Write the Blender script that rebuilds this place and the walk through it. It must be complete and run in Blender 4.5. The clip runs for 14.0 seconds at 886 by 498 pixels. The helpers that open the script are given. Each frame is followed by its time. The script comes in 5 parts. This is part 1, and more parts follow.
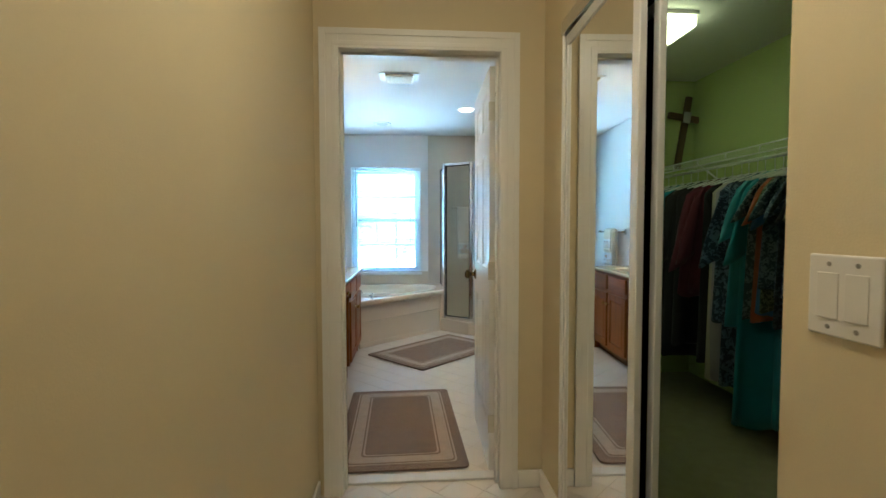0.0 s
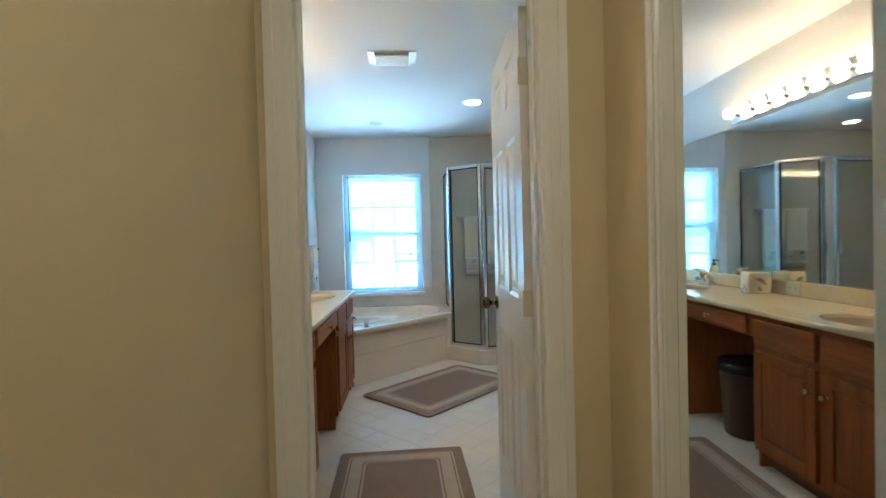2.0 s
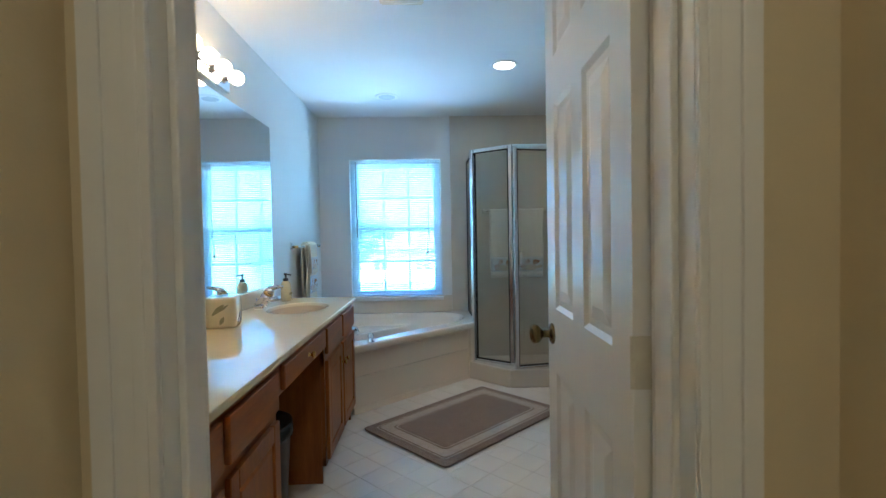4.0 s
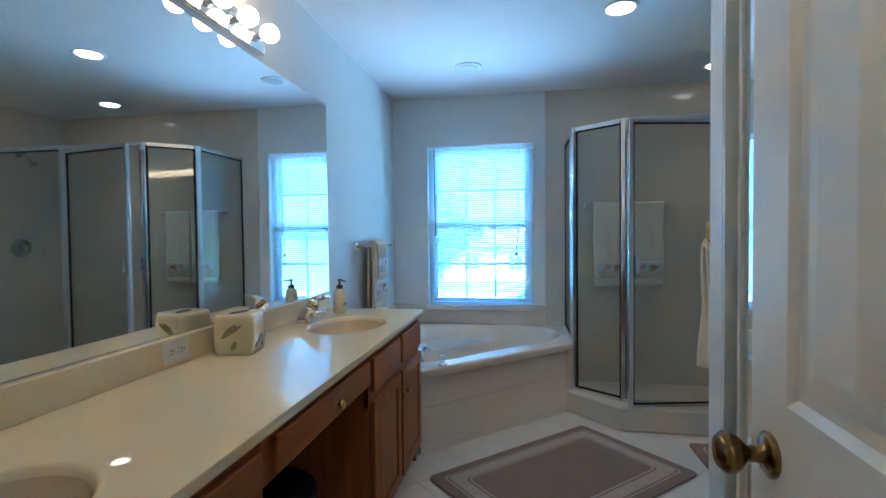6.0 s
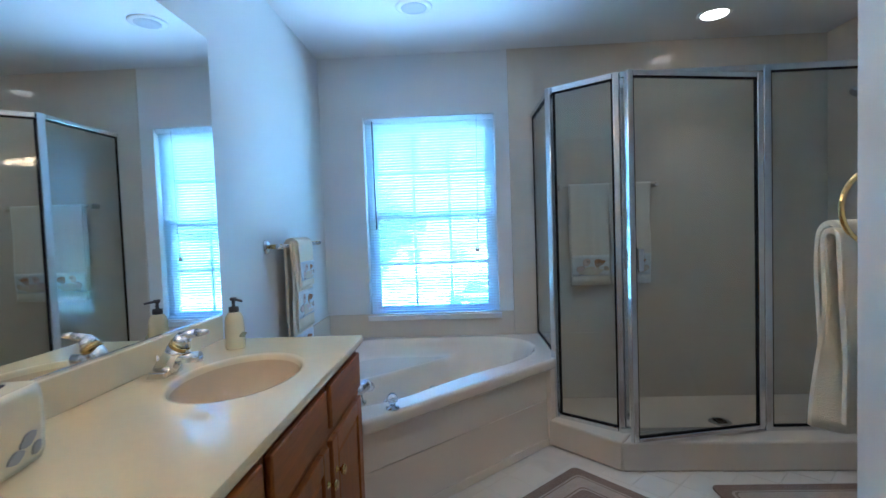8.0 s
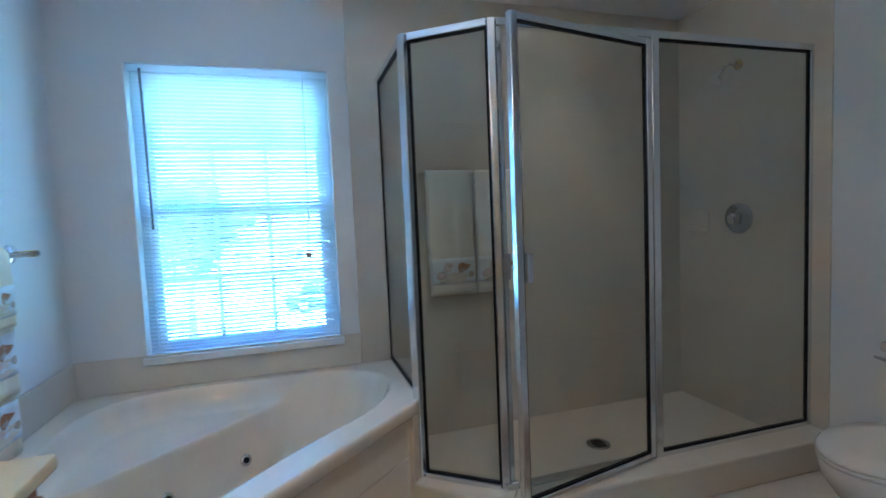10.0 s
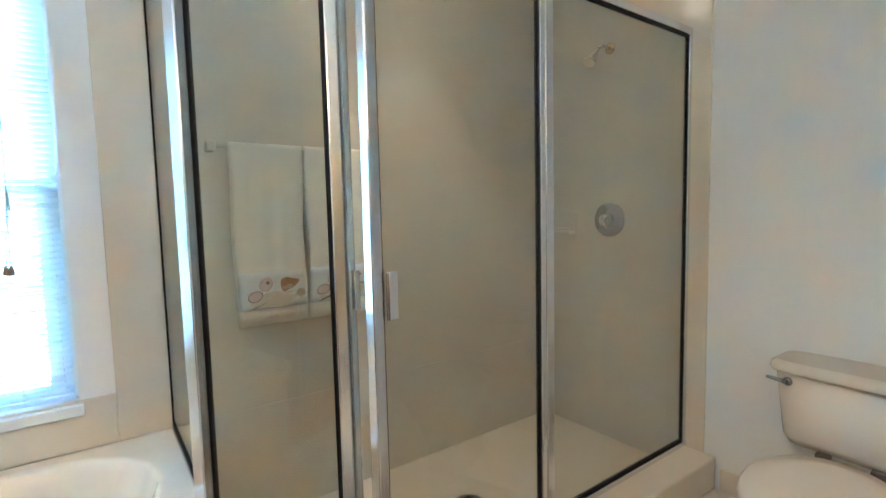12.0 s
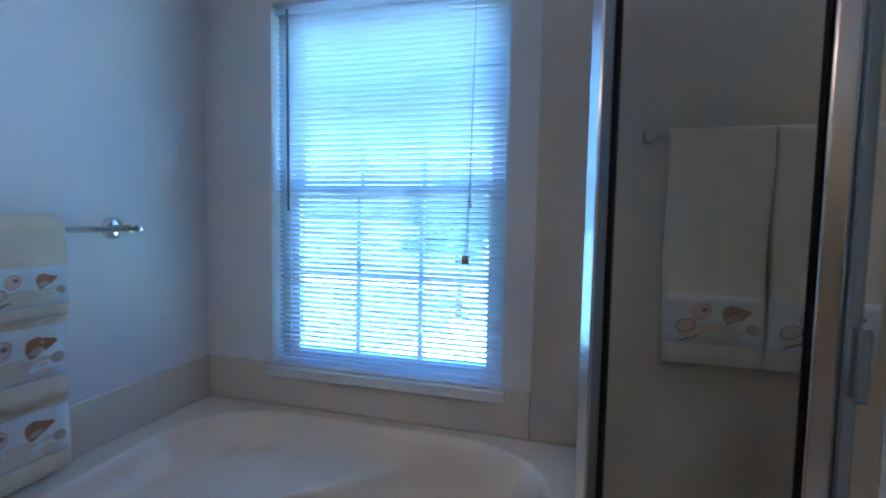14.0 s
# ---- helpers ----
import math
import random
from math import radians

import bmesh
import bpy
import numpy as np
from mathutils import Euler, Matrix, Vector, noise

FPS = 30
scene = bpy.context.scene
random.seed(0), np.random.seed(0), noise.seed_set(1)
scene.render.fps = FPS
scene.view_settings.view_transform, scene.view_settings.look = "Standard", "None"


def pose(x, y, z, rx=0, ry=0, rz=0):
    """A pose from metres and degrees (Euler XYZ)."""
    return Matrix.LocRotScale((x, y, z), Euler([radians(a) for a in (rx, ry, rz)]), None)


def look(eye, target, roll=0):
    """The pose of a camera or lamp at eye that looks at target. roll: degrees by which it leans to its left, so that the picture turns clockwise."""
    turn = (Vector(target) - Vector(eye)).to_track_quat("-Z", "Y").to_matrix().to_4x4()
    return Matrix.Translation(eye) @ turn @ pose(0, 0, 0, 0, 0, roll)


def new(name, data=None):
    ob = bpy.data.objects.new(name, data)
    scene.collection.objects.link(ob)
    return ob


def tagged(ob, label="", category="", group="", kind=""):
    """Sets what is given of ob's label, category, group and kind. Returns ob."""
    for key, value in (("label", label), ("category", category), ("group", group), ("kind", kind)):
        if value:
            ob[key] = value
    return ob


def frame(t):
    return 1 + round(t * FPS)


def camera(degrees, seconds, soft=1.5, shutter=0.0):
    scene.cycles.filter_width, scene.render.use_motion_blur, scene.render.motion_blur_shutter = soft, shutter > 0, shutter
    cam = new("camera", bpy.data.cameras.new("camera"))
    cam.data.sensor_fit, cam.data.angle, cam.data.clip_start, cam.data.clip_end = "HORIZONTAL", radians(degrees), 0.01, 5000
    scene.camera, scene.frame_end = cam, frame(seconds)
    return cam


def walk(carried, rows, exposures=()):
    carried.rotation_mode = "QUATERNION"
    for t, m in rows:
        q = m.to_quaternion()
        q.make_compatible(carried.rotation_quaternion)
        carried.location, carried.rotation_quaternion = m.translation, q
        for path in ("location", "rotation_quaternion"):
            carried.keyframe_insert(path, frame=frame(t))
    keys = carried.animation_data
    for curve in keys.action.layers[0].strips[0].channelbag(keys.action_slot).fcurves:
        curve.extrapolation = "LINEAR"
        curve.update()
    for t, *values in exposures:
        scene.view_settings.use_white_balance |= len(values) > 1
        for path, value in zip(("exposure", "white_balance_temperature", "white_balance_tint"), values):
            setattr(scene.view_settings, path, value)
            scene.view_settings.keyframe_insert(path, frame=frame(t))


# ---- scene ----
cam = camera(86.2, 14.0, 1.5, 0.25)
PATH = [
    (0, (-0.12, 0.083, 1.235), (0.031, 2.076, 1.144), -0.1),
    (0.5, (-0.107, 0.224, 1.238), (-0.004, 2.219, 1.16), -0.5),
    (1, (-0.136, 0.418, 1.242), (-0.027, 2.414, 1.181), -1.0),
    (1.5, (-0.131, 0.609, 1.245), (0.025, 2.602, 1.191), -1.3),
    (2, (-0.098, 0.823, 1.243), (0.044, 2.818, 1.204), -1.5),
    (2.5, (-0.092, 1.029, 1.222), (0.012, 3.026, 1.181), -1.2),
    (3, (-0.105, 1.239, 1.227), (0.006, 3.236, 1.188), -1.2),
    (3.2, (-0.097, 1.311, 1.232), (0.02, 3.307, 1.19), -1.2),
    (5.5, (-0.019, 2.149, 1.242), (-0.267, 4.133, 1.187), -0.5),
    (6, (-0.023, 2.301, 1.245), (-0.358, 4.272, 1.191), -0.6),
    (6.5, (-0.036, 2.46, 1.233), (-0.394, 4.427, 1.175), -0.9),
    (7, (-0.086, 2.661, 1.239), (-0.381, 4.638, 1.174), -1.2),
    (7.2, (-0.11, 2.743, 1.231), (-0.357, 4.727, 1.167), -1.5),
    (9.3, (-0.193, 3.572, 1.251), (0.052, 5.552, 1.116), -2.0),
    (9.5, (-0.175, 3.643, 1.242), (0.156, 5.61, 1.104), -2.1),
    (10, (-0.112, 3.829, 1.25), (0.458, 5.741, 1.118), -2.4),
    (10.5, (-0.046, 3.984, 1.242), (0.72, 5.827, 1.113), -2.3),
    (11, (0.013, 4.169, 1.248), (1.003, 5.901, 1.108), -2.2),
    (11.5, (0.066, 4.305, 1.240), (1.246, 5.912, 1.083), -1.7),
    (12, (0.153, 4.452, 1.238), (1.319, 6.069, 1.080), -1.3),
    (12.5, (0.209, 4.557, 1.24), (1.149, 6.317, 1.098), -0.1),
    (13, (0.216, 4.661, 1.233), (0.722, 6.589, 1.078), 0.5),
    (13.5, (0.227, 4.73, 1.233), (0.186, 6.726, 1.103), 0.9),
    (14, (0.284, 4.774, 1.234), (-0.251, 6.696, 1.102), 1.1),
]
# light of the place: daylight through the window, bulbs over the mirror, ceiling lamps
EXPOSURES = [
    (0.0, 6.36, 5200, 4), (1.5, 6.28, 5100, 4), (3.2, 6.06, 4950, 5), (5.5, 5.64, 4600, 6), (7.2, 5.80, 4550, 8), (9.3, 5.95, 4700, 13),
    (10.5, 5.66, 4850, 10), (11.0, 6.10, 4950, 9), (11.6, 7.05, 5750, 9), (12.2, 6.98, 5650, 9), (12.7, 5.80, 5050, 10), (13.1, 5.05, 4950, 13), (13.5, 4.88, 4900, 18), (14.0, 4.95, 4900, 21),
]
walk(cam, [(t, look(eye, target, roll)) for t, eye, target, roll in PATH], EXPOSURES)

SKY, SUN, BULB, DOWNLIGHT, CLOSET_TUBE, HALL_FILL = 0.15, 3.4, 0.50, 0.16, 0.067, 0.52
DOWNLIGHT_BEAM, WINDOW_FILL = 0.33, 0.12
world = bpy.data.worlds.new("sky")
scene.world = world
world.use_nodes = True
wn = world.node_tree
sky = wn.nodes.new("ShaderNodeTexSky")
sky.sky_type, sky.sun_disc, sky.sun_elevation, sky.sun_rotation = "NISHITA", False, radians(54), radians(200)
sky.dust_density, sky.air_density = 4.0, 1.0
wn.nodes["Background"].inputs["Strength"].default_value = SKY
wn.links.new(sky.outputs[0], wn.nodes["Background"].inputs["Color"])
sun = new("sun", bpy.data.lights.new("sun", "SUN"))
sun.data.energy, sun.data.angle, sun.data.color = SUN, radians(0.5), (1.0, 0.95, 0.88)
sun.matrix_world = look((-2.2, -6.1, 8.9), (0, 0, 0))

# added lamp in the window's opening, for sky light the slats throw up inside
lamp = new("window_area_lamp", bpy.data.lights.new("window_area_lamp", "AREA"))
lamp.data.shape, lamp.data.size, lamp.data.size_y = "RECTANGLE", 0.84, 1.25
lamp.data.energy, lamp.data.color, lamp.data.spread = WINDOW_FILL, (0.68, 0.84, 1.0), radians(100)
lamp.matrix_world = look((-0.39, 6.352, 1.33), (-0.39, 6.352 - math.cos(radians(50)), 1.33 + math.sin(radians(50))))


# ---- materials ----
def mat(name, c, rough=0.5, metal=0.0, vary=0.06, scale=3.0, fine=90.0, bump=0.05, coat=0.0, rnd=0.0, stretch=(1, 1, 1), rvary=0.06, emit=0.0, emit_c=None, sheen=0.0, sub=0.0):
    m = bpy.data.materials.new(name)
    m.use_nodes = True
    n, l = m.node_tree.nodes, m.node_tree.links
    b = n["Principled BSDF"]
    b.inputs["Metallic"].default_value = metal
    b.inputs["Coat Weight"].default_value = coat
    b.inputs["Coat Roughness"].default_value = 0.08
    b.inputs["Sheen Weight"].default_value = sheen
    tc, mp = n.new("ShaderNodeTexCoord"), n.new("ShaderNodeMapping")
    mp.inputs["Scale"].default_value = stretch
    l.new(tc.outputs["Object"], mp.inputs["Vector"])
    big, small = n.new("ShaderNodeTexNoise"), n.new("ShaderNodeTexNoise")
    big.inputs["Scale"].default_value, big.inputs["Detail"].default_value = scale, 4
    small.inputs["Scale"].default_value, small.inputs["Detail"].default_value = fine, 5
    l.new(mp.outputs[0], big.inputs["Vector"])
    l.new(mp.outputs[0], small.inputs["Vector"])
    add = n.new("ShaderNodeMath")
    add.operation = "MULTIPLY_ADD"
    add.inputs[1].default_value = 0.45
    l.new(small.outputs["Fac"], add.inputs[0])
    l.new(big.outputs["Fac"], add.inputs[2])
    fac = add.outputs[0]
    if rnd:
        oi, ad = n.new("ShaderNodeObjectInfo"), n.new("ShaderNodeMath")
        ad.operation = "MULTIPLY_ADD"
        ad.inputs[1].default_value = rnd
        l.new(oi.outputs["Random"], ad.inputs[0])
        l.new(fac, ad.inputs[2])
        fac = ad.outputs[0]
    ramp = n.new("ShaderNodeMapRange")
    ramp.inputs["From Min"].default_value, ramp.inputs["From Max"].default_value = 0.35, 1.1 + rnd
    ramp.inputs["To Min"].default_value, ramp.inputs["To Max"].default_value = 1 - vary, 1 + vary
    l.new(fac, ramp.inputs["Value"])
    mul = n.new("ShaderNodeVectorMath")
    mul.operation = "SCALE"
    mul.inputs[0].default_value = c[:3]
    l.new(ramp.outputs[0], mul.inputs["Scale"])
    l.new(mul.outputs[0], b.inputs["Base Color"])
    rr = n.new("ShaderNodeMapRange")
    rr.inputs["To Min"].default_value, rr.inputs["To Max"].default_value = max(0.02, rough - rvary), min(1, rough + rvary)
    l.new(big.outputs["Fac"], rr.inputs["Value"])
    l.new(rr.outputs[0], b.inputs["Roughness"])
    if bump:
        bp = n.new("ShaderNodeBump")
        bp.inputs["Strength"].default_value, bp.inputs["Distance"].default_value = bump, 0.004
        l.new(small.outputs["Fac"], bp.inputs["Height"])
        l.new(bp.outputs[0], b.inputs["Normal"])
    if emit:
        b.inputs["Emission Color"].default_value = (*(emit_c or c), 1)
        b.inputs["Emission Strength"].default_value = emit
    return m


def pane(name, tint, gloss=0.02, film=0.0):
    """A thin clear sheet: what passes is tinted, and the gloss follows the Fresnel law; film is a cloudy coat of dried soap."""
    m = bpy.data.materials.new(name)
    m.use_nodes = True
    n, l = m.node_tree.nodes, m.node_tree.links
    n.remove(n["Principled BSDF"])
    tr, gl, lw, mx = n.new("ShaderNodeBsdfTransparent"), n.new("ShaderNodeBsdfGlossy"), n.new("ShaderNodeLayerWeight"), n.new("ShaderNodeMixShader")
    pw, fr = n.new("ShaderNodeMath"), n.new("ShaderNodeMath")
    tr.inputs["Color"].default_value = (*tint, 1)
    gl.inputs["Roughness"].default_value = gloss
    lw.inputs["Blend"].default_value = 0.5
    pw.operation, pw.inputs[1].default_value = "POWER", 5.0
    fr.operation, fr.inputs[1].default_value, fr.inputs[2].default_value = "MULTIPLY_ADD", 0.94, 0.04
    l.new(lw.outputs["Facing"], pw.inputs[0])
    l.new(pw.outputs[0], fr.inputs[0])
    l.new(fr.outputs[0], mx.inputs[0])
    through_it = tr.outputs[0]
    if film:
        df, fx, ns, mr = n.new("ShaderNodeBsdfDiffuse"), n.new("ShaderNodeMixShader"), n.new("ShaderNodeTexNoise"), n.new("ShaderNodeMapRange")
        tc = n.new("ShaderNodeTexCoord")
        df.inputs["Color"].default_value = (0.62, 0.66, 0.62, 1)
        ns.inputs["Scale"].default_value, ns.inputs["Detail"].default_value = 2.2, 6
        mr.inputs["From Min"].default_value, mr.inputs["From Max"].default_value = 0.3, 0.7
        mr.inputs["To Min"].default_value, mr.inputs["To Max"].default_value = film * 0.4, film * 1.6
        l.new(tc.outputs["Object"], ns.inputs["Vector"])
        l.new(ns.outputs["Fac"], mr.inputs["Value"])
        l.new(mr.outputs[0], fx.inputs[0])
        l.new(tr.outputs[0], fx.inputs[1])
        l.new(df.outputs[0], fx.inputs[2])
        through_it = fx.outputs[0]
    l.new(through_it, mx.inputs[1])
    l.new(gl.outputs[0], mx.inputs[2])
    l.new(mx.outputs[0], n["Material Output"].inputs["Surface"])
    return m


def glow(name, c, strength):
    m = bpy.data.materials.new(name)
    m.use_nodes = True
    b = m.node_tree.nodes["Principled BSDF"]
    b.inputs["Base Color"].default_value = (0.8, 0.8, 0.8, 1)
    b.inputs["Emission Color"].default_value = (*c, 1)
    b.inputs["Emission Strength"].default_value = strength
    return m


BEIGE = mat("beige wall paint", (0.64, 0.55, 0.35), 0.6, vary=0.03, scale=1.2, fine=260, bump=0.12)
WHITE_WALL = mat("white wall paint", (0.76, 0.75, 0.74), 0.55, vary=0.025, scale=1.4, fine=240, bump=0.12)
CEILING = mat("ceiling paint", (0.78, 0.77, 0.75), 0.8, vary=0.03, scale=1.0, fine=150, bump=0.35)
CLOSET_PAINT = mat("green closet wall paint", (0.46, 0.54, 0.215), 0.7, vary=0.04, scale=1.5, fine=200, bump=0.1)
TRIM = mat("gloss white trim paint", (0.78, 0.77, 0.73), 0.30, vary=0.02, scale=5, fine=60, bump=0.02)
DOOR_PAINT = mat("satin white door paint", (0.76, 0.74, 0.70), 0.3, vary=0.03, scale=4, fine=120, bump=0.06, stretch=(1, 1, 0.15))
MARBLE = mat("almond cultured marble", (0.80, 0.665, 0.42), 0.014, vary=0.05, scale=2.2, fine=30, bump=0.0, rvary=0.004)
BOWL = mat("almond bowl", (0.67, 0.51, 0.33), 0.16, vary=0.04, scale=4, fine=40, bump=0.0)
TUB_M = mat("almond acrylic", (0.80, 0.69, 0.565), 0.07, vary=0.04, scale=3, fine=50, bump=0.0)
SURROUND = mat("almond shower panel", (0.67, 0.595, 0.495), 0.13, vary=0.07, scale=1.6, fine=9, bump=0.01)
OAK = mat("honey oak", (0.31, 0.100, 0.018), 0.42, vary=0.34, scale=3.5, fine=28, bump=0.08, stretch=(9, 9, 0.8))
OAK_H = mat("honey oak crosswise", (0.31, 0.100, 0.018), 0.42, vary=0.34, scale=3.5, fine=28, bump=0.08, stretch=(9, 0.8, 9))
for _w in (OAK, OAK_H):
    _w.node_tree.nodes["Principled BSDF"].inputs["Specular IOR Level"].default_value = 0.3
# Darker than the oak: shade under the vanity is put into the colour.
DARK = mat("cabinet wood with shade painted in", (0.16, 0.08, 0.035), 0.6, vary=0.1)
CHROME = mat("chrome", (0.80, 0.81, 0.83), 0.10, metal=1.0, vary=0.02, bump=0.0, rvary=0.04)
ALU = mat("polished aluminium", (0.74, 0.76, 0.79), 0.20, metal=1.0, vary=0.03, scale=9, bump=0.0, stretch=(4, 4, 0.3))
BRASS = mat("brass", (0.72, 0.52, 0.20), 0.18, metal=1.0, vary=0.06, bump=0.0)
BRONZE = mat("antique brass", (0.22, 0.155, 0.06), 0.25, metal=1.0, vary=0.15, scale=14, bump=0.02)
BLACK = mat("black rubber seal", (0.008, 0.008, 0.009), 0.6, vary=0.1, bump=0.0)
BLACK.node_tree.nodes["Principled BSDF"].inputs["Specular IOR Level"].default_value = 0.15
MIRROR = mat("mirror silver", (0.86, 0.88, 0.87), 0.02, metal=1.0, vary=0.005, bump=0.0, rvary=0.0)
GLASS = pane("shower glass", (0.88, 0.895, 0.88), 0.004, 0.022)
FILMED = pane("shower glass with dried soap film", (0.88, 0.895, 0.88), 0.004, 0.055)
# blue-green tint put in to dim and blue the daylit view outdoors
CLEAR = pane("window glass tinted to dim outdoors", (0.475, 0.615, 0.68))
PORCELAIN = mat("almond porcelain", (0.72, 0.64, 0.55), 0.08, vary=0.02, bump=0.0)
TILE = mat("cream floor tile", (0.73, 0.665, 0.585), 0.42, vary=0.03, scale=6, fine=60, bump=0.02, rnd=0.1)
GROUT = mat("floor grout", (0.70, 0.635, 0.555), 0.8, vary=0.1, scale=12, fine=200, bump=0.2)
SILL = mat("white marble sill", (0.78, 0.77, 0.76), 0.2, vary=0.08, scale=5, fine=22, bump=0.0)
SLAT = mat("white vinyl slat", (0.80, 0.80, 0.80), 0.45, vary=0.02, bump=0.0)
# the daylight's blue is put into the colour that the white slats let through
_n, _l = SLAT.node_tree.nodes, SLAT.node_tree.links
_t, _m = _n.new("ShaderNodeBsdfTranslucent"), _n.new("ShaderNodeMixShader")
_t.inputs["Color"].default_value, _m.inputs[0].default_value = (0.84, 0.905, 0.96, 1), 0.58
_l.new(_n["Principled BSDF"].outputs[0], _m.inputs[1])
_l.new(_t.outputs[0], _m.inputs[2])
_l.new(_m.outputs[0], _n["Material Output"].inputs["Surface"])
VINYL = mat("white window vinyl", (0.78, 0.79, 0.80), 0.4, vary=0.02, bump=0.0)
RUG_M = mat("taupe rug pile", (0.245, 0.162, 0.115), 0.95, vary=0.16, scale=22, fine=420, bump=0.9, sheen=0.2)
RUG_L = mat("light taupe rug pile", (0.50, 0.395, 0.31), 0.95, vary=0.16, scale=22, fine=420, bump=0.9, sheen=0.2)
CARPET = mat("closet carpet", (0.27, 0.26, 0.15), 0.95, vary=0.14, scale=14, fine=300, bump=0.8)


# ---- builders ----
ORIGIN = {}


def box(bm, x0, x1, y0, y1, z0, z1):
    v = [bm.verts.new((x, y, z)) for x in (x0, x1) for y in (y0, y1) for z in (z0, z1)]
    for f in ((0, 1, 3, 2), (4, 6, 7, 5), (0, 4, 5, 1), (2, 3, 7, 6), (0, 2, 6, 4), (1, 5, 7, 3)):
        bm.faces.new([v[i] for i in f])
    return bm


def boxes(*spans):
    bm = bmesh.new()
    for s in spans:
        box(bm, *s)
    return bm


def tube(bm, a, b, r0, r1=None, n=20, cap=True):
    """A round bar from a to b."""
    a, b = Vector(a), Vector(b)
    q = (b - a).to_track_quat("Z", "Y")
    rings = []
    for p, r in ((a, r0), (b, r0 if r1 is None else r1)):
        rings.append([bm.verts.new(p + q @ Vector((r * math.cos(2 * math.pi * i / n), r * math.sin(2 * math.pi * i / n), 0))) for i in range(n)])
    for i in range(n):
        bm.faces.new((rings[0][i], rings[0][(i + 1) % n], rings[1][(i + 1) % n], rings[1][i])).smooth = True
    if cap:
        bm.faces.new(rings[0][::-1])
        bm.faces.new(rings[1])
    return bm


def turned(bm, a, axis, profile, n=24):
    """A turned shape: profile of (distance along the axis, radius) from a."""
    a, q = Vector(a), Vector(axis).to_track_quat("Z", "Y")
    rings = []
    for d, r in profile:
        rings.append([bm.verts.new(a + q @ Vector((max(r, 1e-4) * math.cos(2 * math.pi * i / n), max(r, 1e-4) * math.sin(2 * math.pi * i / n), d))) for i in range(n)])
    for lo, hi in zip(rings, rings[1:]):
        for i in range(n):
            bm.faces.new((lo[i], lo[(i + 1) % n], hi[(i + 1) % n], hi[i])).smooth = True
    bm.faces.new(rings[0][::-1])
    bm.faces.new(rings[-1])
    return bm


def prism(bm, outline, z0, z1):
    lo = [bm.verts.new((x, y, z0)) for x, y in outline]
    hi = [bm.verts.new((x, y, z1)) for x, y in outline]
    n = len(outline)
    for i in range(n):
        bm.faces.new((lo[i], lo[(i + 1) % n], hi[(i + 1) % n], hi[i]))
    bm.faces.new(lo[::-1])
    bm.faces.new(hi)
    return bm


def bar(bm, a, b, wide, z0, z1):
    """An upright slab along the plan line a to b, wide metres thick, centred on it."""
    a, b = Vector(a), Vector(b)
    d = (b - a).normalized()
    s = Vector((-d.y, d.x)) * wide / 2
    return prism(bm, [a + s, a - s, b - s, b + s], z0, z1)


def thing(name, at=(0, 0, 0), label="", category="", group="", kind=""):
    ob = new(name)
    ob.location = at
    ob.empty_display_size = 0.1
    ORIGIN[ob] = Vector(at)
    return tagged(ob, label, category, group, kind)


def part(name, bm, material, parent=None, label="", bevel=0.0, seg=2, category="", kind="", group="", smooth=False):
    """Links a bmesh, given in world metres, as one mesh object under its thing or part."""
    o = ORIGIN.get(parent, Vector((0, 0, 0)))
    if o.length:
        bmesh.ops.translate(bm, vec=-o, verts=bm.verts)
    bmesh.ops.recalc_face_normals(bm, faces=bm.faces)
    me = bpy.data.meshes.new(name)
    bm.to_mesh(me)
    bm.free()
    me.materials.append(material)
    ob = new(name, me)
    if smooth:
        me.polygons.foreach_set("use_smooth", [True] * len(me.polygons))
    if parent:
        ob.parent = parent
        ORIGIN[ob] = o
    if bevel:
        md = ob.modifiers.new("edge", "BEVEL")
        md.width, md.segments, md.limit_method, md.angle_limit = bevel, seg, "ANGLE", radians(40)
        md.harden_normals = False
    return tagged(ob, label, category, group, kind)


def loft(rings):
    bm = bmesh.new()
    rows = [[bm.verts.new(p) for p in r] for r in rings]
    n = len(rows[0])
    for a, b in zip(rows, rows[1:]):
        for i in range(n):
            bm.faces.new((a[i], a[(i + 1) % n], b[(i + 1) % n], b[i])).smooth = True
    bm.faces.new(rows[0][::-1])
    bm.faces.new(rows[-1])
    return bm


def structure(name, bm, material, label="", category="wall", bevel=0.0):
    return part(name, bm, material, None, label, bevel, category=category, kind="structure")


